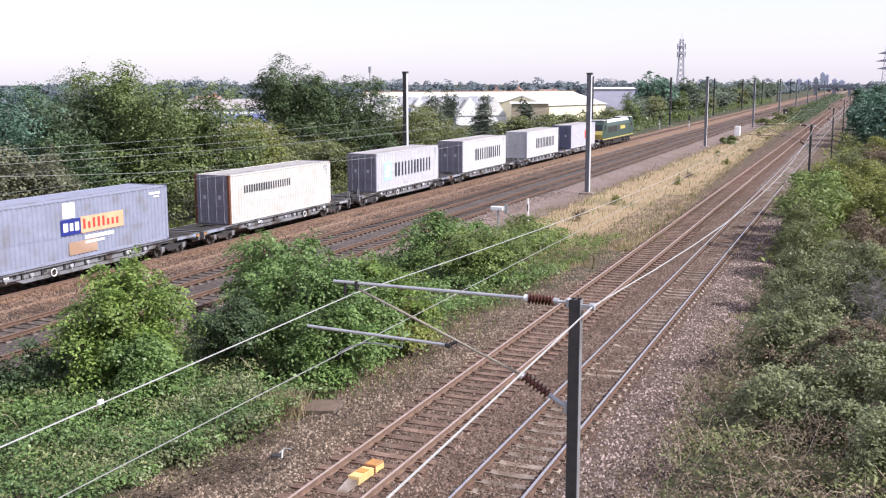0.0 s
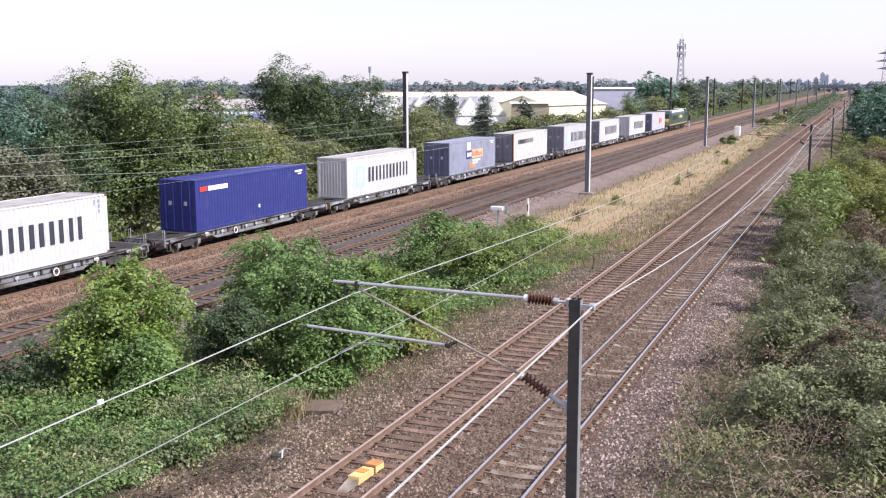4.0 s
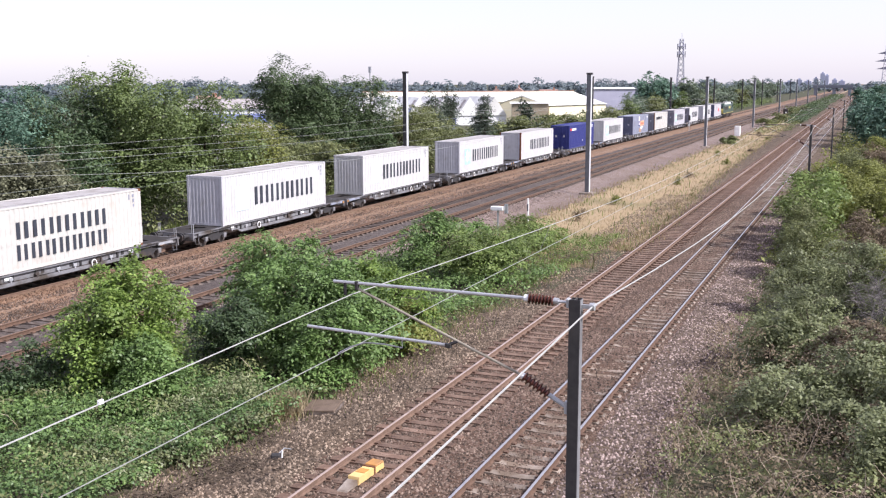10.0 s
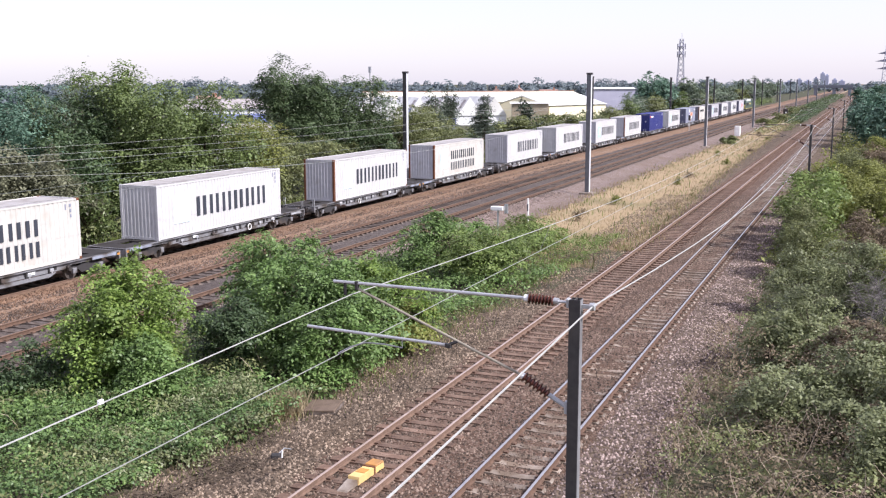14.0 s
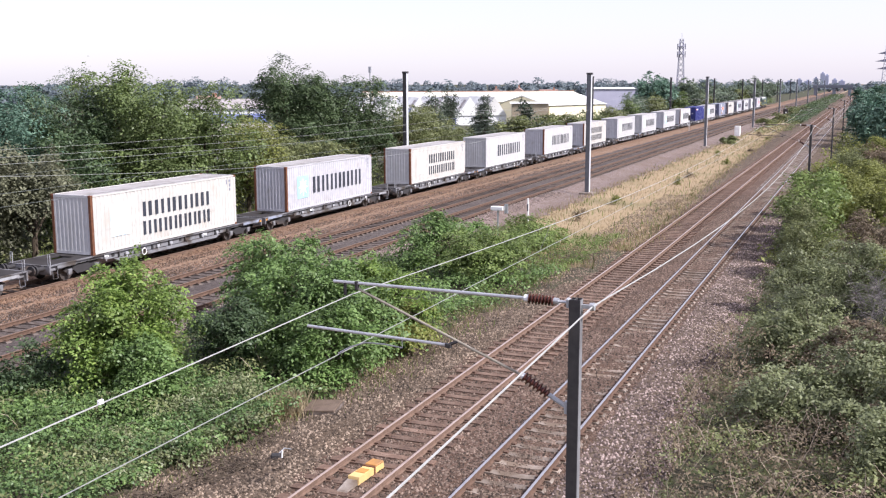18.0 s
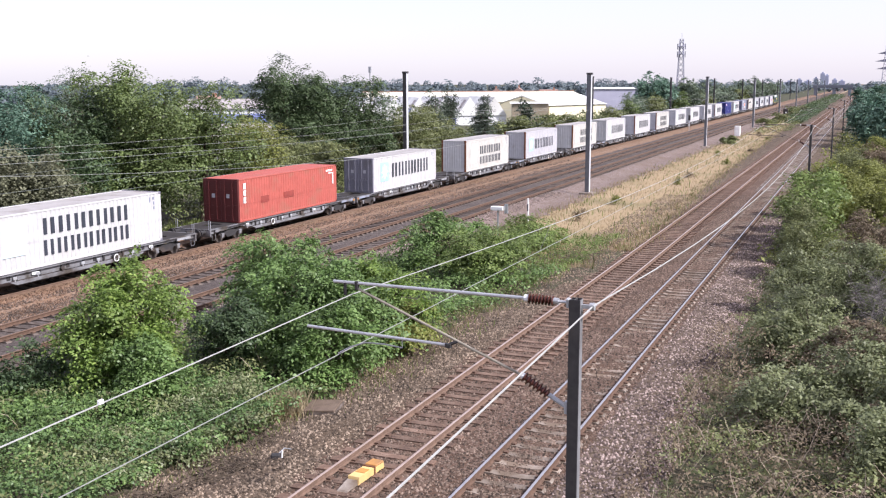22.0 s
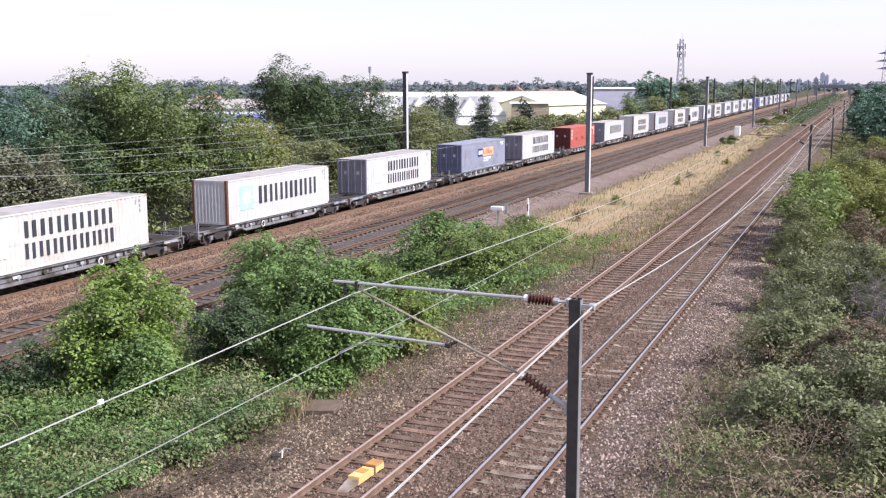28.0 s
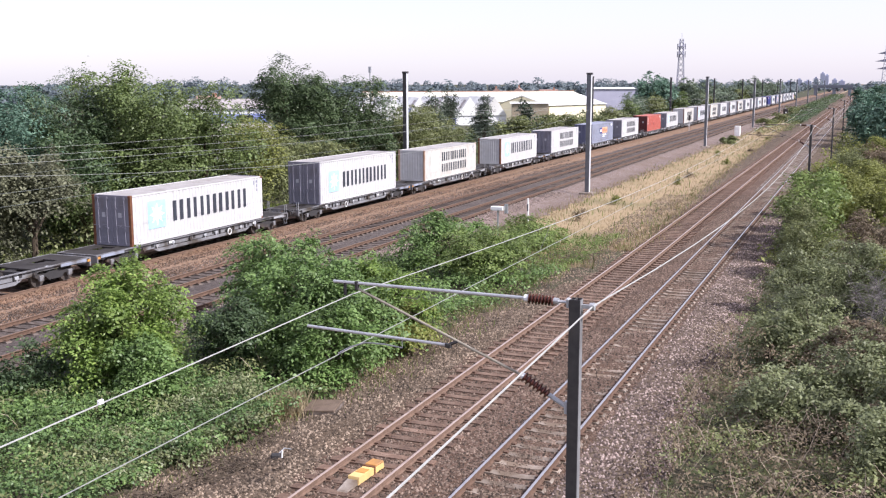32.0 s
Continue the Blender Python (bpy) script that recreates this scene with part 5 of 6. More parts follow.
MARKS = {
    "word": marking("word", lambda: bars(6, -2.8, 4.5, 0.92, 2.0), INK),
    "word_high": marking("word_high", lambda: bars(6, -2.4, 3.6, 1.45, 2.2), INK),
    "word_low": marking("word_low", lambda: bars(7, -2.4, 3.6, 0.5, 1.2), INK),
    "word_small": marking("word_small", lambda: bars(10, -4.6, 0.8, 1.72, 2.18), INK),
    "square": marking("square", lambda: emblem(-4.75, 0.72, 1.45), SKYBLUE, MARK_WHITE),
    "square_faded": marking("square_faded", lambda: emblem(-4.75, 0.72, 1.45), FADEDBLUE, MARK_WHITE),
    "blue_block": marking("blue_block", lambda: Shape().box(CW / 2 - 0.01, CW / 2 + 0.004, -1.75, -0.45, 1.20, 1.95), MARK_BLUE),
    "blue_block_bars": marking("bbb", lambda: Shape().box(CW / 2, CW / 2 + 0.008, -1.60, -1.30, 1.38, 1.78).box(CW / 2, CW / 2 + 0.008, -1.18, -0.96, 1.40, 1.76).box(CW / 2, CW / 2 + 0.008, -0.84, -0.58, 1.38, 1.78), MARK_WHITE),
    "orange_block": marking("orange_block", lambda: Shape().box(CW / 2 - 0.01, CW / 2 + 0.004, -0.45, 2.55, 1.20, 1.98), MARK_ORANGE),
    "orange_block_bars": marking("obb", lambda: [s for s in [Shape()] for _ in [s.box(CW / 2, CW / 2 + 0.008, -0.3 + i * 0.33, -0.3 + i * 0.33 + 0.16, 1.38, 1.86 if i in (0, 2, 3, 4) else 1.70) for i in range(8)]][0], MARK_RED),
    "white_lines": flat_marks(MARK_WHITE, (-0.2, 1.8, 0.88, 1.06), (-0.2, 1.1, 0.68, 0.80)),
    "rust_patch": marking("rust_patch", lambda: Shape().box(CW / 2 - 0.01, CW / 2 + 0.003, -1.3, 0.6, 0.25, 0.85), RUST_STAIN),
    "white_patch": marking("white_patch", lambda: Shape().box(CW / 2 - 0.01, CW / 2 + 0.004, -1.6, -0.8, 2.0, 2.72), MARK_WHITE),
    "red_corner": marking("red_corner", lambda: Shape().box(CW / 2 - 0.01, CW / 2 + 0.004, -5.7, -5.0, 2.22, 2.48), MARK_RED),
    "white_corner": flat_marks(MARK_WHITE, (-4.9, -3.0, 2.22, 2.48), (0.2, 0.38, 0.7, 0.9)),
    "red_mark": flat_marks(MARK_RED, (0.6, 1.6, 1.0, 2.0), (2.0, 2.8, 1.2, 1.8)),
    "dark_patch": flat_marks(RED_PATCH, (-3.6, -2.7, 0.95, 1.35), (-0.9, 0.3, 0.98, 1.36)),
    "pale_edge": marking("pale_edge", lambda: Shape().box(CW / 2 - 0.01, CW / 2 + 0.004, 5.5, 5.62, 1.3, 2.1), MARK_WHITE),
    "pale_corner": flat_marks(MARK_WHITE, (-5.5, -5.25, 1.95, 2.3), (-5.5, -5.25, 1.55, 1.88), (-5.5, -5.25, 1.12, 1.48)),
}
ND = ["blue_block", "blue_block_bars", "orange_block", "orange_block_bars", "white_lines"]
W_L = "white corrugated freight container with dark bar lettering"
S_L = "aged white container with two rows of dark bar lettering"
# Second paint covers the ends; the darker ones hold the ends' shade.
LOADS = [
    (GREY, SLATE, "doors", ["red_mark"], "light grey container with a red mark", None),
    (WHITE, GREY, "plain", ["word", "square_faded"], W_L, None),
    (WHITE, LILAC, "doors", ["word", "square_faded"], "white container with lilac-grey doors and dark bars", None),
    (GREY, LILAC, "doors", ["word", "square"], "light grey container with lilac-grey doors", None),
    (CREAM, LILAC, "doors", ["word_small"], "aged white container with small dark bar lettering", RUST),
    (BLUEGREY, SLATE, "doors", ND + ["rust_patch", "white_patch"], "blue-grey container with blue and orange panels", None),
    (WHITE, WHITE, "plain", ["word", "square"], "white container with a pale blue square emblem", None),
    (NAVY, NAVY, "doors", ["red_corner", "white_corner"], "dark blue container with small red and white marks", None),
    (WHITE, GREY, "plain", ["word", "square_faded"], W_L, RUST),
    (WHITE, GREY, "plain", ["word", "square"], "white container with a pale blue square emblem", None),
    (WHITE, WHITE, "plain", ["word", "square_faded"], W_L, None),
    (WHITE, GREY, "plain", ["word", "square_faded"], W_L, None),
    (CREAM, GREY, "plain", ["word_high", "word_low", "square_faded"], S_L, RUST),
    (WHITE, GREY, "plain", ["word", "square_faded"], W_L, RUST),
    (WHITE, WHITE, "plain", ["word", "square_faded"], W_L, None),
    (CREAM, WHITE, "plain", ["word_high", "word_low", "square_faded"], S_L, RUST),
    (GREY, GREY, "plain", ["word", "square"], "pale lilac-grey container with dark bar lettering", RUST),
    (CREAM, WHITE, "plain", ["word_high", "word_low", "square_faded"], "white container with rust-streaked end posts", RUST),
    (WHITE, LILAC, "doors", ["word", "square"], "white container with grey doors and blue emblem", None, False),
    (RED, MAROON, "doors", ["pale_corner", "dark_patch", "pale_edge"], "faded red container with dark red doors", None, False),
    (WHITE, LILAC, "doors", ["word_high", "word_low", "square_faded"], S_L, None, False),
    (BLUEGREY, SLATE, "doors", ND, "blue-grey container with blue and orange panels", None, False),
    (WHITE, LILAC, "doors", ["word_high", "word_low", "square_faded"], S_L, None, False),
    (WHITE, WHITE, "plain", ["word", "square"], "white container with rusty posts and blue emblem", RUST, False),
    (CREAM, WHITE, "plain", ["word_high", "word_low", "square_faded"], S_L, RUST_STAIN, False),
    (WHITE, LILAC, "doors", ["word", "square"], "white container with lilac-grey doors and blue emblem", None),
    (WHITE, LILAC, "doors", ["word", "square"], "white container with rust-edged lilac-grey doors", RUST, False),
]


def bogie(parent, y):
    b = part("bogie", Shape().box(-0.3, 0.3, -0.3, 0.3, 0.40, 0.62, 0.02), STEEL, parent, m=pose(0, y, 0))
    f = Shape()
    for x in (-0.98, 0.98):
        f.prism([(-1.25, 0.50), (-1.15, 0.62), (-0.5, 0.60), (-0.35, 0.66), (0.35, 0.66), (0.5, 0.60), (1.15, 0.62), (1.25, 0.50), (1.1, 0.42), (0.6, 0.46), (0.4, 0.28), (-0.4, 0.28), (-0.6, 0.46), (-1.1, 0.42)], x - 0.06, x + 0.06, "x")
    f.box(-0.98, 0.98, -0.16, 0.16, 0.45, 0.60)
    part("bogie_frame", f, STEEL, b)
    for d in (-0.9, 0.9):
        w = Shape().tube([(-0.95, 0, 0), (0.95, 0, 0)], 0.07, 8)
        for x in (-1, 1):
            w.tube([(x * 0.70, 0, 0), (x * 0.735, 0, 0), (x * 0.745, 0, 0), (x * 0.825, 0, 0)], [0.45, 0.45, 0.42, 0.42], 20)
        part("wheelset", w, WHEEL, b, m=pose(0, d, 0.42))
        for x in (-1.05, 1.05):
            part("axlebox", Shape().box(-0.07, 0.07, -0.13, 0.13, -0.13, 0.14, 0.02), STEEL_LIGHT, b, m=pose(x, d, 0.42))


def flat_wagon():
    """A container platform; its buffered end is at +y."""
    base = thing("flat_wagon", pose(0, 0, 0), "grey steel container flat wagon, one of a coupled pair", "wagon", "wagons of the train")
    y0, y1 = -CL / 2 - 2.65, CL / 2 + 2.91
    top = DECK_Z - 0.012
    for x in (-1, 1):
        s = Shape()
        a, b = x * 1.13, x * 1.24
        lo, hi = min(a, b), max(a, b)
        s.box(lo, hi, y0, y1, top - 0.05, top)
        part("top_flange", s, STEEL_LIGHT, base, "worn grey upper flange")
        s = Shape()
        # the web is arched over both bogies
        yb0, yb1 = y0 + 2.15, y1 - 2.35
        prof = [(y0, top - 0.05), (y0, top - 0.26), (yb0 - 1.5, top - 0.30), (yb0 - 1.1, top - 0.19), (yb0 + 1.1, top - 0.19), (yb0 + 1.6, top - 0.34), (yb1 - 1.6, top - 0.34), (yb1 - 1.1, top - 0.19), (yb1 + 1.1, top - 0.19), (yb1 + 1.5, top - 0.30), (y1, top - 0.26), (y1, top - 0.05)]
        s.prism(prof, x * 1.10 - 0.012, x * 1.10 + 0.012, "x")
        part("side_sill", s, STEEL_LIGHT, base)
        part("lower_boom", Shape().prism([(-4.4, 0.58), (4.6, 0.58), (4.2, 0.42), (-4.0, 0.42)], x * 1.17 - 0.03, x * 1.17 + 0.03, "x"), STEEL_LIGHT, base, "dusty grey lower boom")
        for y in (-4.0, -2.6, -1.2, 0.2, 1.6, 3.0, 4.2):
            part("stiffener", Shape().box(x * 1.15 - 0.035, x * 1.15 + 0.035, y - 0.05, y + 0.05, 0.44, top - 0.06), STEEL, base)
        part("end_step", Shape().box(x * 1.20 - 0.04, x * 1.20 + 0.04, y1 - 1.7, y1 - 0.5, top - 0.20, top - 0.07), MAST_GREY if x > 0 else STEEL_LIGHT, base, "pale chipped end panel")
        part("solebar_plate", Shape().box(x * 1.185 - 0.008, x * 1.185 + 0.008, -3.1, -2.7, 0.70, 0.82), MARK_WHITE, base, "pale data plate")
        part("solebar_plate", Shape().box(x * 1.185 - 0.008, x * 1.185 + 0.008, 5.0, 5.3, 0.72, 0.84), MARK_WHITE, base, "pale data plate")
        ring = [(x * 1.27, 2.4 + 0.17 * math.cos(t * math.pi / 8), 0.62 + 0.17 * math.sin(t * math.pi / 8)) for t in range(17)]
        part("end_plate", Shape().box(x * 1.25 - 0.006, x * 1.25 + 0.006, y0 + 0.05, y0 + 0.25, top - 0.20, top - 0.09), COVER_ORANGE, base, "small worn yellow end plate")
        part("end_panel", Shape().box(x * 1.235 - 0.008, x * 1.235 + 0.008, y0 + 0.3, y0 + 2.0, top - 0.17, top - 0.03), PANEL_BLUE, base, "pale blue-grey end panel")
        part("brake_wheel", Shape().tube(ring, 0.026, 6), MARK_WHITE, base, "white brake wheel")
        for k in range(9):
            yk = -5.2 + 1.28 * k + 0.2 * math.sin(5.0 * k)
            part("lashing_bracket", Shape().box(x * 1.20 - 0.03, x * 1.20 + 0.03, yk - 0.11, yk + 0.11, 0.66, 0.80, 0.01).box(x * 1.20 - 0.02, x * 1.20 + 0.02, yk - 0.03, yk + 0.03, 0.56, 0.68), MAST_GREY if k % 3 else STEEL, base)
        part("air_tank", Shape().tube([(x * 0.75, -1.2, 0.55), (x * 0.75, 0.2, 0.55)], 0.19, 14), STEEL_LIGHT, base)
        part("step_iron", Shape().tube([(x * 1.22, y1 - 0.5, 0.66), (x * 1.24, y1 - 0.5, 0.30), (x * 1.24, y1 - 0.2, 0.30), (x * 1.22, y1 - 0.2, 0.66)], 0.018, 5), STEEL_LIGHT, base)
        part("hand_rail", Shape().tube([(x * 1.18, y1 - 0.12, top), (x * 1.18, y1 - 0.12, top + 0.50), (x * 1.06, y1 - 0.12, top + 0.50), (x * 1.06, y1 - 0.12, top)], 0.02, 6), MAST_GREY, base, "grey tubular hand rail")
        bu = Shape().tube([(x * 0.88, y1, 0.80), (x * 0.88, y1 + 0.40, 0.80)], 0.11, 12)
        bu.tube([(x * 0.88, y1 + 0.40, 0.80), (x * 0.88, y1 + 0.52, 0.80)], 0.07, 10).tube([(x * 0.88, y1 + 0.52, 0.80), (x * 0.88, y1 + 0.60, 0.80)], 0.23, 16)
        part("buffer", bu, STEEL, base)
    for a, b in ((y0, -CL / 2 + 1.0), (CL / 2 - 1.0, y1)):
        d = Shape()
        m = (a + b) / 2
        # a deck plate with an opening over the bogie
        d.box(-1.13, 1.13, a, m - 0.5, top - 0.06, top - 0.004).box(-1.13, 1.13, m + 0.5, b, top - 0.06, top - 0.004)
        d.box(-1.13, -0.45, m - 0.5, m + 0.5, top - 0.06, top - 0.004).box(0.45, 1.13, m - 0.5, m + 0.5, top - 0.06, top - 0.004)
        part("deck_plate", d, DECK, base, "worn brown deck plate with an opening")
    part("centre_sill", Shape().box(-0.22, 0.22, y0 + 0.05, y1 - 0.05, 0.62, top - 0.08), STEEL, base)
    for y in (-4.4, -2.6, -0.8, 1.0, 2.8, 4.6):
        part("cross_member", Shape().box(-1.13, 1.13, y - 0.10, y + 0.10, top - 0.26, top - 0.01), STEEL, base)
    for y in (y0, y1):
        k = 1 if y > 0 else -1
        part("headstock", Shape().box(-1.24, 1.24, min(y, y - k * 0.10), max(y, y - k * 0.10), top - 0.42, top - 0.002), STEEL_LIGHT, base)
    part("coupling", Shape().box(-0.09, 0.09, y1, y1 + 0.58, 0.74, 0.88).tube([(0.25, y1, 0.7), (0.3, y1 + 0.3, 0.45), (0.2, y1 + 0.6, 0.55)], 0.03, 6), STEEL, base)
    part("drawbar", Shape().box(-0.10, 0.10, y0 - 0.22, y0, 0.72, 0.90), STEEL, base)
    part("brake_pipes", Shape().tube([(-0.5, y1, 0.72), (-0.55, y1 + 0.25, 0.50), (-0.45, y1 + 0.5, 0.62)], 0.03, 6).tube([(0.5, y1, 0.72), (0.55, y1 + 0.25, 0.50), (0.45, y1 + 0.5, 0.62)], 0.03, 6), WHEEL, base)
    for y in (-CL / 2 + 0.1, CL / 2 - 0.1):
        for x in (-1.13, 1.13):
            part("twistlock", Shape().box(x - 0.06, x + 0.06, y - 0.08, y + 0.08, top - 0.004, top + 0.012), MAST_GREY, base)
    bogie(base, y0 + 2.15)
    bogie(base, y1 - 2.35)
    return base


def locomotive():
    """A six-axle diesel; y = 0 at its rear buffers, its front at +21.4 m."""
    base = thing("diesel_locomotive", pose(0, 0, 0), "dark green diesel locomotive with yellow end panels", "locomotive")
    L = 21.4
    hood = [(-1.28, 1.25), (1.28, 1.25), (1.28, 3.0), (1.12, 3.45), (0.75, 3.72), (-0.75, 3.72), (-1.12, 3.45), (-1.28, 3.0)]
    part("engine_hood", Shape().prism(hood, 3.0, L - 3.0, "y"), LOCO_GREEN, base)
    part("hood_roof", Shape().prism([(-1.14, 3.46), (1.14, 3.46), (0.78, 3.80), (-0.78, 3.80)], 3.0, L - 3.0, "y"), LOCO_ROOF, base, "dusty grey roof panels")
    part("underframe", Shape().box(-1.30, 1.30, 0.6, L - 0.6, 0.95, 1.24, 0.02), STEEL, base)
    for x in (-1, 1):
        part("solebar_stripe", Shape().box(x * 1.31 - 0.012, x * 1.31 + 0.012, 0.8, L - 0.8, 1.16, 1.28), LOCO_YELLOW, base, "pale yellow stripe")
    for k, y in ((1, 0.0), (-1, L)):
        def yy(t):
            return y + k * t
        cab = Shape()
        prof = [(0.65, 1.2), (0.45, 1.9), (0.75, 3.0), (1.15, 3.75), (3.0, 3.85), (3.0, 1.2)]
        cab.prism([(yy(a), b) for a, b in prof], -1.3, 1.3, "x")
        c = part("cab", cab, LOCO_GREEN, base, "green cab")
        part("warning_panel", Shape().add([(-1.28, yy(0.62), 1.22), (1.28, yy(0.62), 1.22), (1.28, yy(0.42), 1.92), (-1.28, yy(0.42), 1.92), (1.28, yy(0.56), 2.42), (-1.28, yy(0.56), 2.42), (-1.28, yy(0.70), 1.22), (1.28, yy(0.70), 1.22), (1.28, yy(0.7), 2.42), (-1.28, yy(0.7), 2.42)], [(0, 1, 2, 3), (3, 2, 4, 5), (6, 9, 8, 7), (0, 6, 7, 1), (5, 4, 8, 9), (0, 3, 5, 9, 6), (1, 7, 8, 4, 2)]), LOCO_YELLOW, c, "yellow warning panel")
        for x in (-0.65, 0.65):
            part("windscreen", Shape().add([(x - 0.5, yy(0.70), 2.45), (x + 0.5, yy(0.70), 2.45), (x + 0.5, yy(0.91), 3.3), (x - 0.5, yy(0.91), 3.3), (x - 0.5, yy(0.56), 2.45), (x + 0.5, yy(0.56), 2.45), (x + 0.5, yy(0.84), 3.3), (x - 0.5, yy(0.84), 3.3)], [(0, 1, 2, 3), (4, 7, 6, 5), (0, 4, 5, 1), (1, 5, 6, 2), (2, 6, 7, 3), (3, 7, 4, 0)]), GLASS_DARK, c)
        for x in (-1, 1):
            part("side_panel", Shape().box(x * 1.306 - 0.01, x * 1.306 + 0.01, min(yy(1.5), yy(3.0)), max(yy(1.5), yy(3.0)), 1.3, 3.3), LOCO_GREEN, c, "green cab side")
            part("side_window", Shape().box(x * 1.31 - 0.02, x * 1.31 + 0.02, min(yy(1.7), yy(2.5)), max(yy(1.7), yy(2.5)), 2.45, 3.15), GLASS_DARK, c)
        part("cab_roof", Shape().box(-1.2, 1.2, min(yy(1.1), yy(3.0)), max(yy(1.1), yy(3.0)), 3.82, 3.92, 0.03), LOCO_ROOF, c)
        for x in (-0.88, 0.88):
            part("buffer", Shape().tube([(x, yy(0.6), 1.05), (x, yy(0.1), 1.05)], 0.1, 10).tube([(x, yy(0.1), 1.05), (x, yy(0.0), 1.05)], 0.24, 14), STEEL, base)
    for x in (-1, 1):
        for i in range(5):
            part("side_grille", Shape().box(x * 1.29 - 0.015, x * 1.29 + 0.015, 4.0 + i * 1.1, 4.9 + i * 1.1, 2.1, 2.9), STEEL, base, "dark louvred grille")
        part("side_marking", Shape().box(x * 1.295 - 0.012, x * 1.295 + 0.012, 11.6, 14.8, 2.3, 2.8), LOCO_YELLOW, base, "yellow name panel")
    part("fuel_tank", Shape().prism([(-1.2, 0.95), (1.2, 0.95), (1.1, 0.35), (-1.1, 0.35)], 7.6, 13.6, "y"), STEEL, base)
    for i, y in enumerate((6.0, 9.0, 14.6)):
        part("roof_fan", Shape().tube([(0, y, 3.78), (0, y, 3.92)], 0.6, 16), STEEL, base)
    for yb in (4.6, 16.8):
        b = part("bogie", Shape().box(-1.12, 1.12, -2.3, 2.3, 0.55, 0.85, 0.03), STEEL, base, m=pose(0, yb, 0))
        for d in (-1.85, 0.0, 1.85):
            w = Shape().tube([(-0.95, 0, 0), (0.95, 0, 0)], 0.09, 8)
            for x in (-1, 1):
                w.tube([(x * 0.70, 0, 0), (x * 0.83, 0, 0)], 0.52, 22)
            part("wheelset", w, WHEEL, b, m=pose(0, d, 0.52))
            for x in (-1.09, 1.09):
                part("axlebox", Shape().box(-0.11, 0.11, -0.2, 0.2, -0.2, 0.2, 0.03), STEEL, b, m=pose(x, d, 0.52))
    return base


PAIR_PITCH, JOIN_PITCH = 17.90, 19.31


def behind(i):
    """Distance of platform i (from 0) behind the first platform."""
    return (i // 2) * (PAIR_PITCH + JOIN_PITCH) + (i % 2) * PAIR_PITCH


def run(t):
    """Front end of the leading container along the track at t seconds."""
    return 136.4 + 13.020 * t - 0.013278 * t * t - 7.368e-5 * t ** 3


wagons, loads = [], []
wagon = flat_wagon()
for i in range(28):
    wagons.append(wagon if i == 0 else copy_thing(wagon, pose(0, 0, 0)))
for spec in LOADS:
    loads.append(container(*spec))
engine = locomotive()

# ---------- buildings and distance ----------


def shed(x, y, turn, length, width, eave, ridge, roof, wall, label, bays=1, band=None, trim=None, lights=0):
    """An industrial shed of one or more pitched bays; its long side runs along local x, and it faces local -y."""
    base = thing("warehouse", pose(x, y, -0.5, 0, 0, turn), label, "warehouse")
    part("wall", Shape().box(0, length, 0, 0.3, 0, eave).box(0, length, width - 0.3, width, 0, eave).box(0, 0.3, 0.3, width - 0.3, 0, eave).box(length - 0.3, length, 0.3, width - 0.3, 0, eave), wall, base)
    w = length / bays
    for i in range(bays):
        a, b = i * w, (i + 1) * w
        if bays > 1:
            part("roof", Shape().prism([(a, eave), (b, eave), ((a + b) / 2, ridge)], -0.3, width + 0.3, "y"), roof, base)
            for k in range(lights):
                t0, t1 = 0.36, 0.84
                xa, xb = a + w / 2 * t0, a + w / 2 * t1
                za, zb = eave + (ridge - eave) * t0 + 0.05, eave + (ridge - eave) * t1 + 0.05
                y0 = 0.8 + k * width / lights
                part("rooflight", Shape().add([(xa, y0, za), (xb, y0, zb), (xb, y0 + 2, zb), (xa, y0 + 2, za), (xa, y0, za - 0.1), (xb, y0, zb - 0.1), (xb, y0 + 2, zb - 0.1), (xa, y0 + 2, za - 0.1)], [(0, 1, 2, 3), (4, 7, 6, 5), (0, 4, 5, 1), (1, 5, 6, 2), (2, 6, 7, 3), (3, 7, 4, 0)]), ROOF_GREY, base)
        else:
            part("roof", Shape().prism([(-0.4, eave), (width / 2, ridge), (width + 0.4, eave), (width / 2, ridge - 0.25)], -0.4, length + 0.4, "x"), roof, base)
            part("gable", Shape().prism([(0, eave - 0.02), (width, eave - 0.02), (width / 2, ridge - 0.26)], 0.05, 0.3, "x").prism([(0, eave - 0.02), (width, eave - 0.02), (width / 2, ridge - 0.26)], length - 0.3, length - 0.05, "x"), wall, base)
    if band:
        part("wall_band", Shape().box(-0.05, length + 0.05, -0.06, 0.0, 0.2, eave * 0.84), band, base)
    if trim:
        part("ridge_trim", Shape().box(-0.4, length + 0.4, width / 2 - 0.4, width / 2 + 0.4, ridge - 0.1, ridge + 0.16), trim, base)
    n = max(2, int(length / 9)) if wall is WALL_WHITE and bays == 1 else 0
    for i in range(n):
        a = (i + 0.5) * length / n
        part("window", Shape().box(a - 1.2, a + 1.2, -0.09, 0.02, eave * 0.62, eave * 0.80), GLASS_DARK, base)
    if bays > 1:
        part("loading_door", Shape().box(length * 0.3, length * 0.3 + 4, -0.10, 0.02, 0.0, 4.0), WALL_BLUE, base, "blue loading door")
    return base


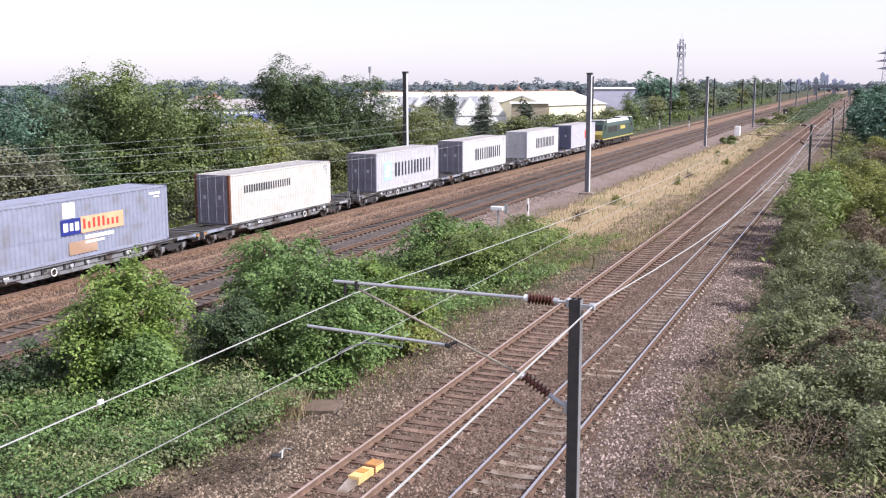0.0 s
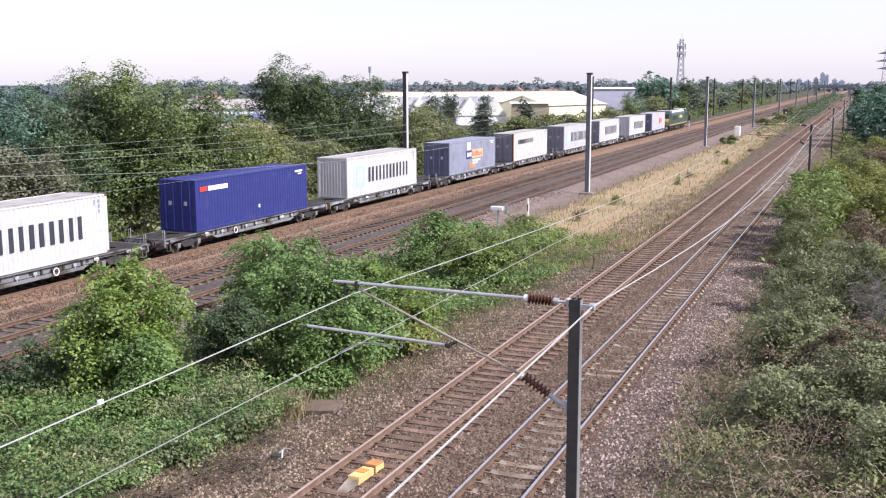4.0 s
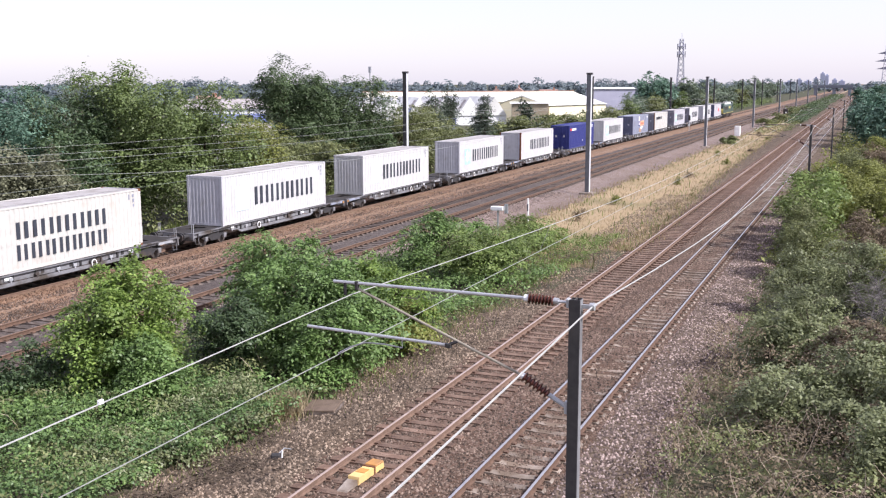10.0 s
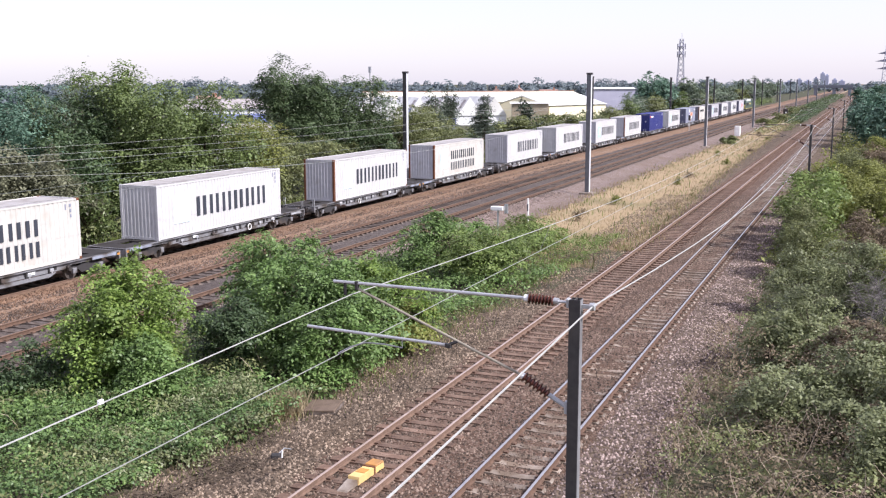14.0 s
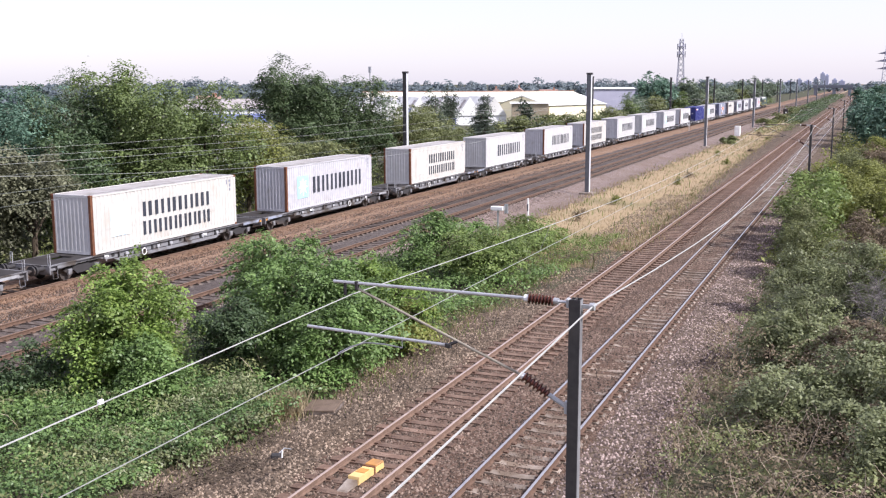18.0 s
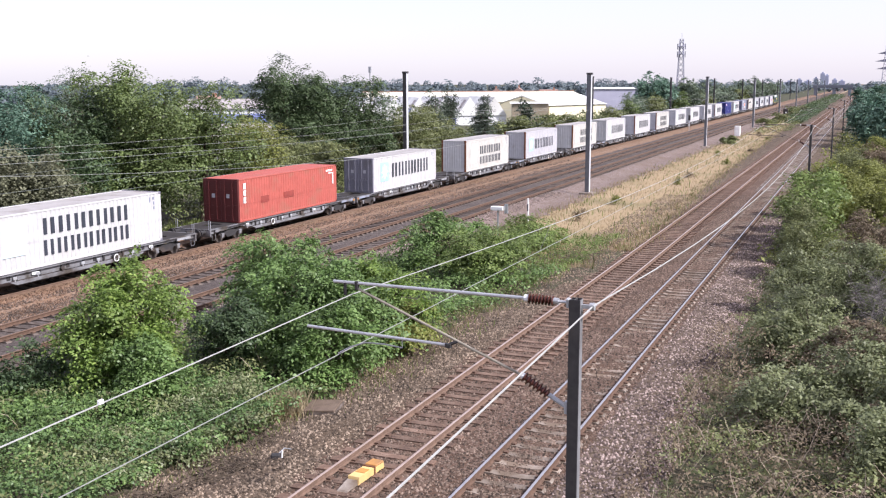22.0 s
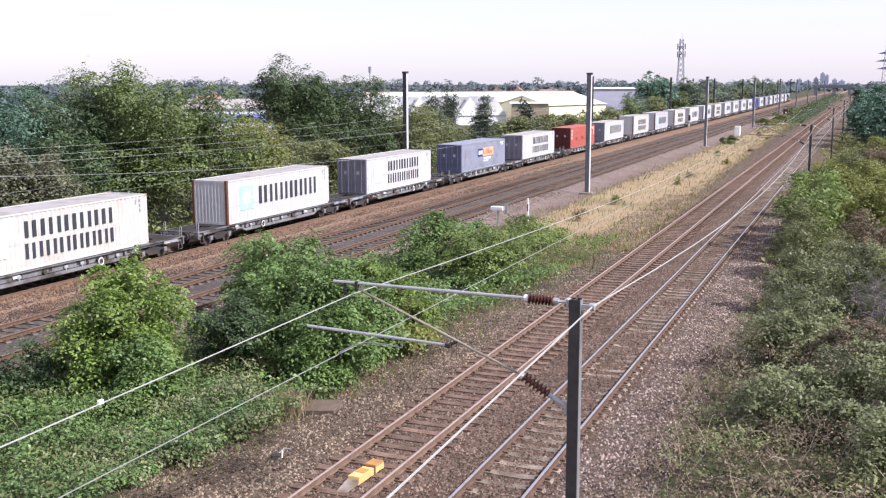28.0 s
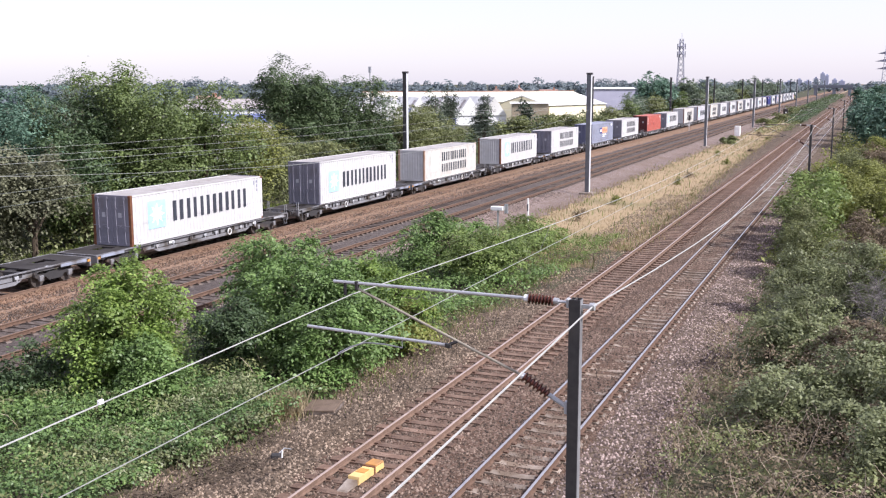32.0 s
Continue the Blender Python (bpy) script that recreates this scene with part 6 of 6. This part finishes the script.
def house(x, y, turn, drop, label):
    base = thing("house", pose(x, y, -0.5 + drop, 0, 0, turn), label, "house", "houses beyond the sheds")
    part("wall", Shape().box(0, 7, 0, 6, 0, 4.8), BRICK, base)
    part("roof", Shape().prism([(-0.4, 4.8), (6.4, 4.8), (3, 7.4)], -0.3, 7.3, "x"), ROOF_TILE, base)
    part("chimney", Shape().box(5.4, 6.0, 2.7, 3.3, 6.6, 8.2), BRICK, base)
    for a in (1.0, 4.4):
        for z in (0.9, 3.4):
            w = part("window", Shape().box(a, a + 1.4, -0.05, 0.05, z, z + 1.2), MARK_WHITE, base, "white framed window")
            part("pane", Shape().box(a + 0.12, a + 1.28, -0.07, -0.05, z + 0.12, z + 1.08), GLASS_DARK, w)


shed(-105.2, 203.5, 38, 35.6, 20, 2.2, 6.4, ROOF_WHITE, WALL_WHITE, "white saw-tooth industrial shed with grey rooflights", 6, lights=1)
shed(-116, 237, 43, 62, 24, 4.6, 7.2, ROOF_CREAM, WALL_CREAM, "long pale warehouse with a red-brown ridge", 1, None, RED_TRIM)
# Stands for the shaded wall beside the cream gable, darkened by its colour.
shed(-75.4, 224.0, 19, 8.4, 12, 4.9, 5.2, ROOF_WHITE, WALL_BROWN_SHADE, "industrial unit with its shaded wall coloured brown, pale roof", 1)
shed(-70.0, 236.0, 70, 24, 16, 4.2, 6.6, ROOF_WHITE, WALL_CREAM, "cream gabled industrial unit", 1)
shed(-80.5, 317, 25, 14, 9, 7.6, 8.1, ROOF_WHITE, WALL_LILAC, "pale lilac flat-fronted warehouse", 1)
shed(-103.0, 138.5, 38, 13.5, 13, 5.5, 7.0, ROOF_GREY, WALL_WHITE, "low industrial shed with a grey corrugated roof", 1, WALL_BLUE)
shed(-74, 105.5, 40, 7, 6, 3.1, 4.6, ROOF_GREY, WALL_WHITE, "small store with a grey sheet roof", 1)
for q in ((-189, 261, 30, -1.6), (-181, 263, 120, -1.5), (-138, 400, 112, 0), (-129.5, 402, 104, 0.3), (-124, 405, 20, -0.6)):
    house(*q, "brick house with an orange tiled roof")


def lattice(name, x, y, h, half, label, top=0.35):
    base = thing(name, pose(x, y, -0.5), label, "mast")
    for sx in (-1, 1):
        for sy in (-1, 1):
            part("leg", Shape().tube([(sx * half, sy * half, 0), (sx * half * top, sy * half * top, h)], 0.14, 5), FAR_STEEL_HAZE, base)
    n = 12
    for i in range(n):
        a, b = i / n, (i + 1) / n
        ra, rb = half * (1 - (1 - top) * a), half * (1 - (1 - top) * b)
        s = Shape()
        for k in range(4):
            c0, s0 = (1, -1, -1, 1)[k], (1, 1, -1, -1)[k]
            c1, s1 = (1, -1, -1, 1)[(k + 1) % 4], (1, 1, -1, -1)[(k + 1) % 4]
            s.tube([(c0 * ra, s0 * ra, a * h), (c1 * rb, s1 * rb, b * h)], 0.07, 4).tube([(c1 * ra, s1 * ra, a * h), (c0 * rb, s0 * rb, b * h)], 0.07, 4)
        part("bracing", s, FAR_STEEL_HAZE, base)
    return base


tower = lattice("radio_mast", -69.2, 414.3, 26.5, 1.7, "grey lattice radio mast with panel aerials")
for z in (20.5, 23.5):
    for k in range(6):
        a = k * math.pi / 3
        part("aerial", Shape().box(-0.16, 0.16, -0.1, 0.1, z - 1.1, z + 1.1), FAR_STEEL_HAZE, tower, m=pose(1.5 * math.cos(a), 1.5 * math.sin(a), 0, 0, 0, math.degrees(a)))
    part("platform", Shape().tube([(0, 0, z - 0.1), (0, 0, z + 0.1)], 1.4, 12), FAR_STEEL_HAZE, tower)
part("spike", Shape().tube([(0, 0, 26.5), (0, 0, 28.8)], 0.06, 5), FAR_STEEL_HAZE, tower)
pylon = lattice("electricity_pylon", 7.0, 520, 27, 2.4, "grey steel electricity pylon on the plain", 0.25)
for z, r in ((15.5, 4.6), (19, 5.2), (22.5, 4.2)):
    part("cross_arm", Shape().prism([(-r, z), (0, z + 1.2), (r, z), (0, z - 0.3)], -0.3, 0.3, "y"), FAR_STEEL_HAZE, pylon)
lamp_mast = thing("floodlight_mast", pose(-91.3, 183.5, -0.5), "slim grey lighting mast above the sheds", "mast")
part("post", Shape().tube([(0, 0, 0), (0, 0, 12.6)], [0.22, 0.12], 8), MAST_GREY, lamp_mast)
part("head", Shape().box(-0.25, 0.25, -0.2, 0.2, 11.6, 12.8), MAST_GREY, lamp_mast)

# road bridge far down the line, and towers of the town beyond
bridge = thing("road_bridge", pose(-22, 760, 0), "far grey road bridge over the tracks", "bridge")
part("deck", Shape().box(-14, 12, -4, 4, 5.0, 6.2), BRIDGE_GREY, bridge)
part("parapet", Shape().box(-14, 12, -4.2, -3.9, 6.2, 7.2), BRIDGE_GREY, bridge)
for x in (-12, 0, 10):
    part("pier", Shape().box(x - 1, x + 1, -3.5, 3.5, -0.5, 5.0), BRIDGE_GREY, bridge)
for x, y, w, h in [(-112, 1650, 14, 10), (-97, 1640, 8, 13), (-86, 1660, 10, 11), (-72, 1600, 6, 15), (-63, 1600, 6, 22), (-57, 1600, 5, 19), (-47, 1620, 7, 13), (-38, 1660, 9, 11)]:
    b = thing("tower_block", pose(x, y, -0.5), "tower block in the far town, tinted blue-grey with haze", "tower block", "towers of the far town")
    part("wall", Shape().box(-w / 2, w / 2, -5, 5, 0, h), CONC_FAR_HAZE, b)
    part("roof_plant", Shape().box(-w / 5, w / 5, -2, 2, h, h + 2), CONC_FAR_HAZE, b)

store = thing("storage_box", pose(-71.8, 176, -0.5, 0, 0, 35), "bright blue steel storage box beside the white shed", "storage box")
part("body", Shape().box(-1.5, 1.5, -1.1, 1.1, 0.1, 3.0, 0.03), WALL_BLUE, store)
part("lid", Shape().box(-1.55, 1.55, -1.15, 1.15, 3.0, 3.2, 0.03), WALL_BLUE, store)
part("skid", Shape().box(-1.4, -1.2, -1.0, 1.0, 0.0, 0.1), STEEL, store)
part("skid", Shape().box(1.2, 1.4, -1.0, 1.0, 0.0, 0.1), STEEL, store)

# ---------- small lineside things ----------
cover = thing("yellow_equipment_cover", pose(-10.62, 20.65, -0.16, 0, 0, -3), "yellow cover with grey ramp lying between the rusty rails", "equipment cover")
part("cover", Shape().prism([(-0.45, 0.0), (0.82, 0.0), (0.78, 0.16), (-0.40, 0.18)], -0.15, 0.15, "x"), YELLOW_BOX, cover)
part("ramp", Shape().prism([(-0.95, 0.0), (-0.46, 0.0), (-0.46, 0.13), (-0.90, 0.03)], -0.135, 0.135, "x"), SLEEPER_CONC, cover, "dull grey ramp")
part("lid", Shape().box(-0.16, 0.16, 0.40, 0.78, 0.15, 0.20, 0.015), COVER_ORANGE, cover, "worn orange lid")
part("strap", Shape().box(-0.165, 0.165, 0.30, 0.36, 0.0, 0.19), RUST, cover)
part("plate", Shape().box(-0.12, 0.12, -0.12, 0.14, 0.165, 0.185), COVER_ORANGE, cover)
hatch = thing("steel_hatch", pose(-14.3, 25.35, -0.28, 2, -3, 12), "brown steel hatch plate on the stone", "hatch")
part("plate", Shape().box(-0.48, 0.48, -0.48, 0.48, 0.0, 0.07, 0.015), RUSTBOARD, hatch)
part("frame", Shape().box(-0.5, 0.5, -0.5, 0.5, -0.12, 0.0), SLEEPER_DARK, hatch)
cab = thing("equipment_cabinet", pose(-21.3, 190, -0.4), "white lineside equipment cabinet in the grass", "cabinet")
part("body", Shape().box(-0.45, 0.45, -0.6, 0.6, 0, 1.8, 0.03), MARK_WHITE, cab)
part("door", Shape().box(0.45, 0.48, -0.5, 0.5, 0.15, 1.7), MARK_WHITE, cab)
part("plinth", Shape().box(-0.5, 0.5, -0.65, 0.65, -0.2, 0.0), SLEEPER_CONC, cab)


def marker(x, y, h, label):
    base = thing("marker_post", pose(x, y, -0.4), label, "post")
    part("post", Shape().box(-0.06, 0.06, -0.05, 0.05, -0.1, h, 0.01), MARK_WHITE, base)
    part("plate", Shape().box(-0.05, 0.05, -0.07, -0.05, h * 0.55, h * 0.80), POLE_GREY, base)


marker(-20.6, 64.8, 1.9, "white lineside marker post")
lamp = thing("point_indicator", pose(-19.85, 56.6, -0.12), "white box on a short post above the bushes", "signal")
part("post", Shape().tube([(0, 0, 0), (0, 0, 1.8)], 0.06, 8), GALV, lamp)
part("head", Shape().box(-0.40, 0.36, -0.2, 0.2, 1.80, 2.04, 0.03), MARK_WHITE, lamp)
part("bracket", Shape().box(0.42, 0.62, -0.06, 0.06, 1.65, 2.2), GALV, lamp)
for x, y in ((-38.2, 206), (-31.9, 203)):
    sg = thing("ground_signal", pose(x, y, -0.2), "small black lineside signal on a pale post", "signal", "lineside signals")
    part("post", Shape().tube([(0, 0, 0), (0, 0, 2.6)], 0.06, 8), GALV, sg)
    part("head", Shape().box(-0.2, 0.2, -0.12, 0.12, 2.0, 3.0, 0.03), STEEL, sg)
    part("plate", Shape().box(-0.18, 0.18, -0.15, -0.12, 0.9, 1.3), MARK_WHITE, sg)
sig = thing("colour_light_signal", pose(-20.42, 292, -0.3), "black colour light signal on a short post", "signal")
part("post", Shape().tube([(0, 0, 0), (0, 0, 2.6)], 0.08, 8), GALV, sig)
part("lens", Shape().tube([(0.15, -0.24, 1.3), (0.15, -0.2, 1.3)], 0.2, 12), MARK_WHITE, sig, "pale signal disc")
part("head", Shape().box(-0.6, 0.6, -0.2, 0.2, 0.5, 2.3, 0.05), STEEL, sig)

stub = thing("cable_stub", pose(-13.4, 21.3, ground_z(-13.4, 21.3), 0, 0, 25), "dark cable joint with a short white post in the stone", "cable joint")
part("joint_box", Shape().box(-0.14, 0.1, -0.08, 0.08, -0.05, 0.13, 0.03), STEEL, stub)
part("post", Shape().tube([(0.13, 0, -0.05), (0.15, 0, 0.2)], 0.025, 8), MARK_WHITE, stub, "short white post")
part("lead", Shape().tube([(0.05, 0.05, 0.1), (0.18, 0.25, 0.18), (0.3, 0.5, 0.06), (0.4, 0.65, -0.02)], 0.016, 6), GALV, stub)


def motions():
    """The goods train runs away along its track, slowing slightly."""
    times = [2.0 * k for k in range(17)]
    for i, w in enumerate(wagons):
        turn = 0 if i % 2 == 0 else 180
        walk(w, [(t, pose(TT, run(t) - behind(i) - CL / 2, 0, 0, 0, turn)) for t in times])
    for i, c in enumerate(loads):
        walk(c, [(t, pose(TT, run(t) - behind(i) - CL / 2, DECK_Z)) for t in times])
    walk(engine, [(t, pose(TT, run(t) + 2.91 + 0.62, 0)) for t in times])


motions()
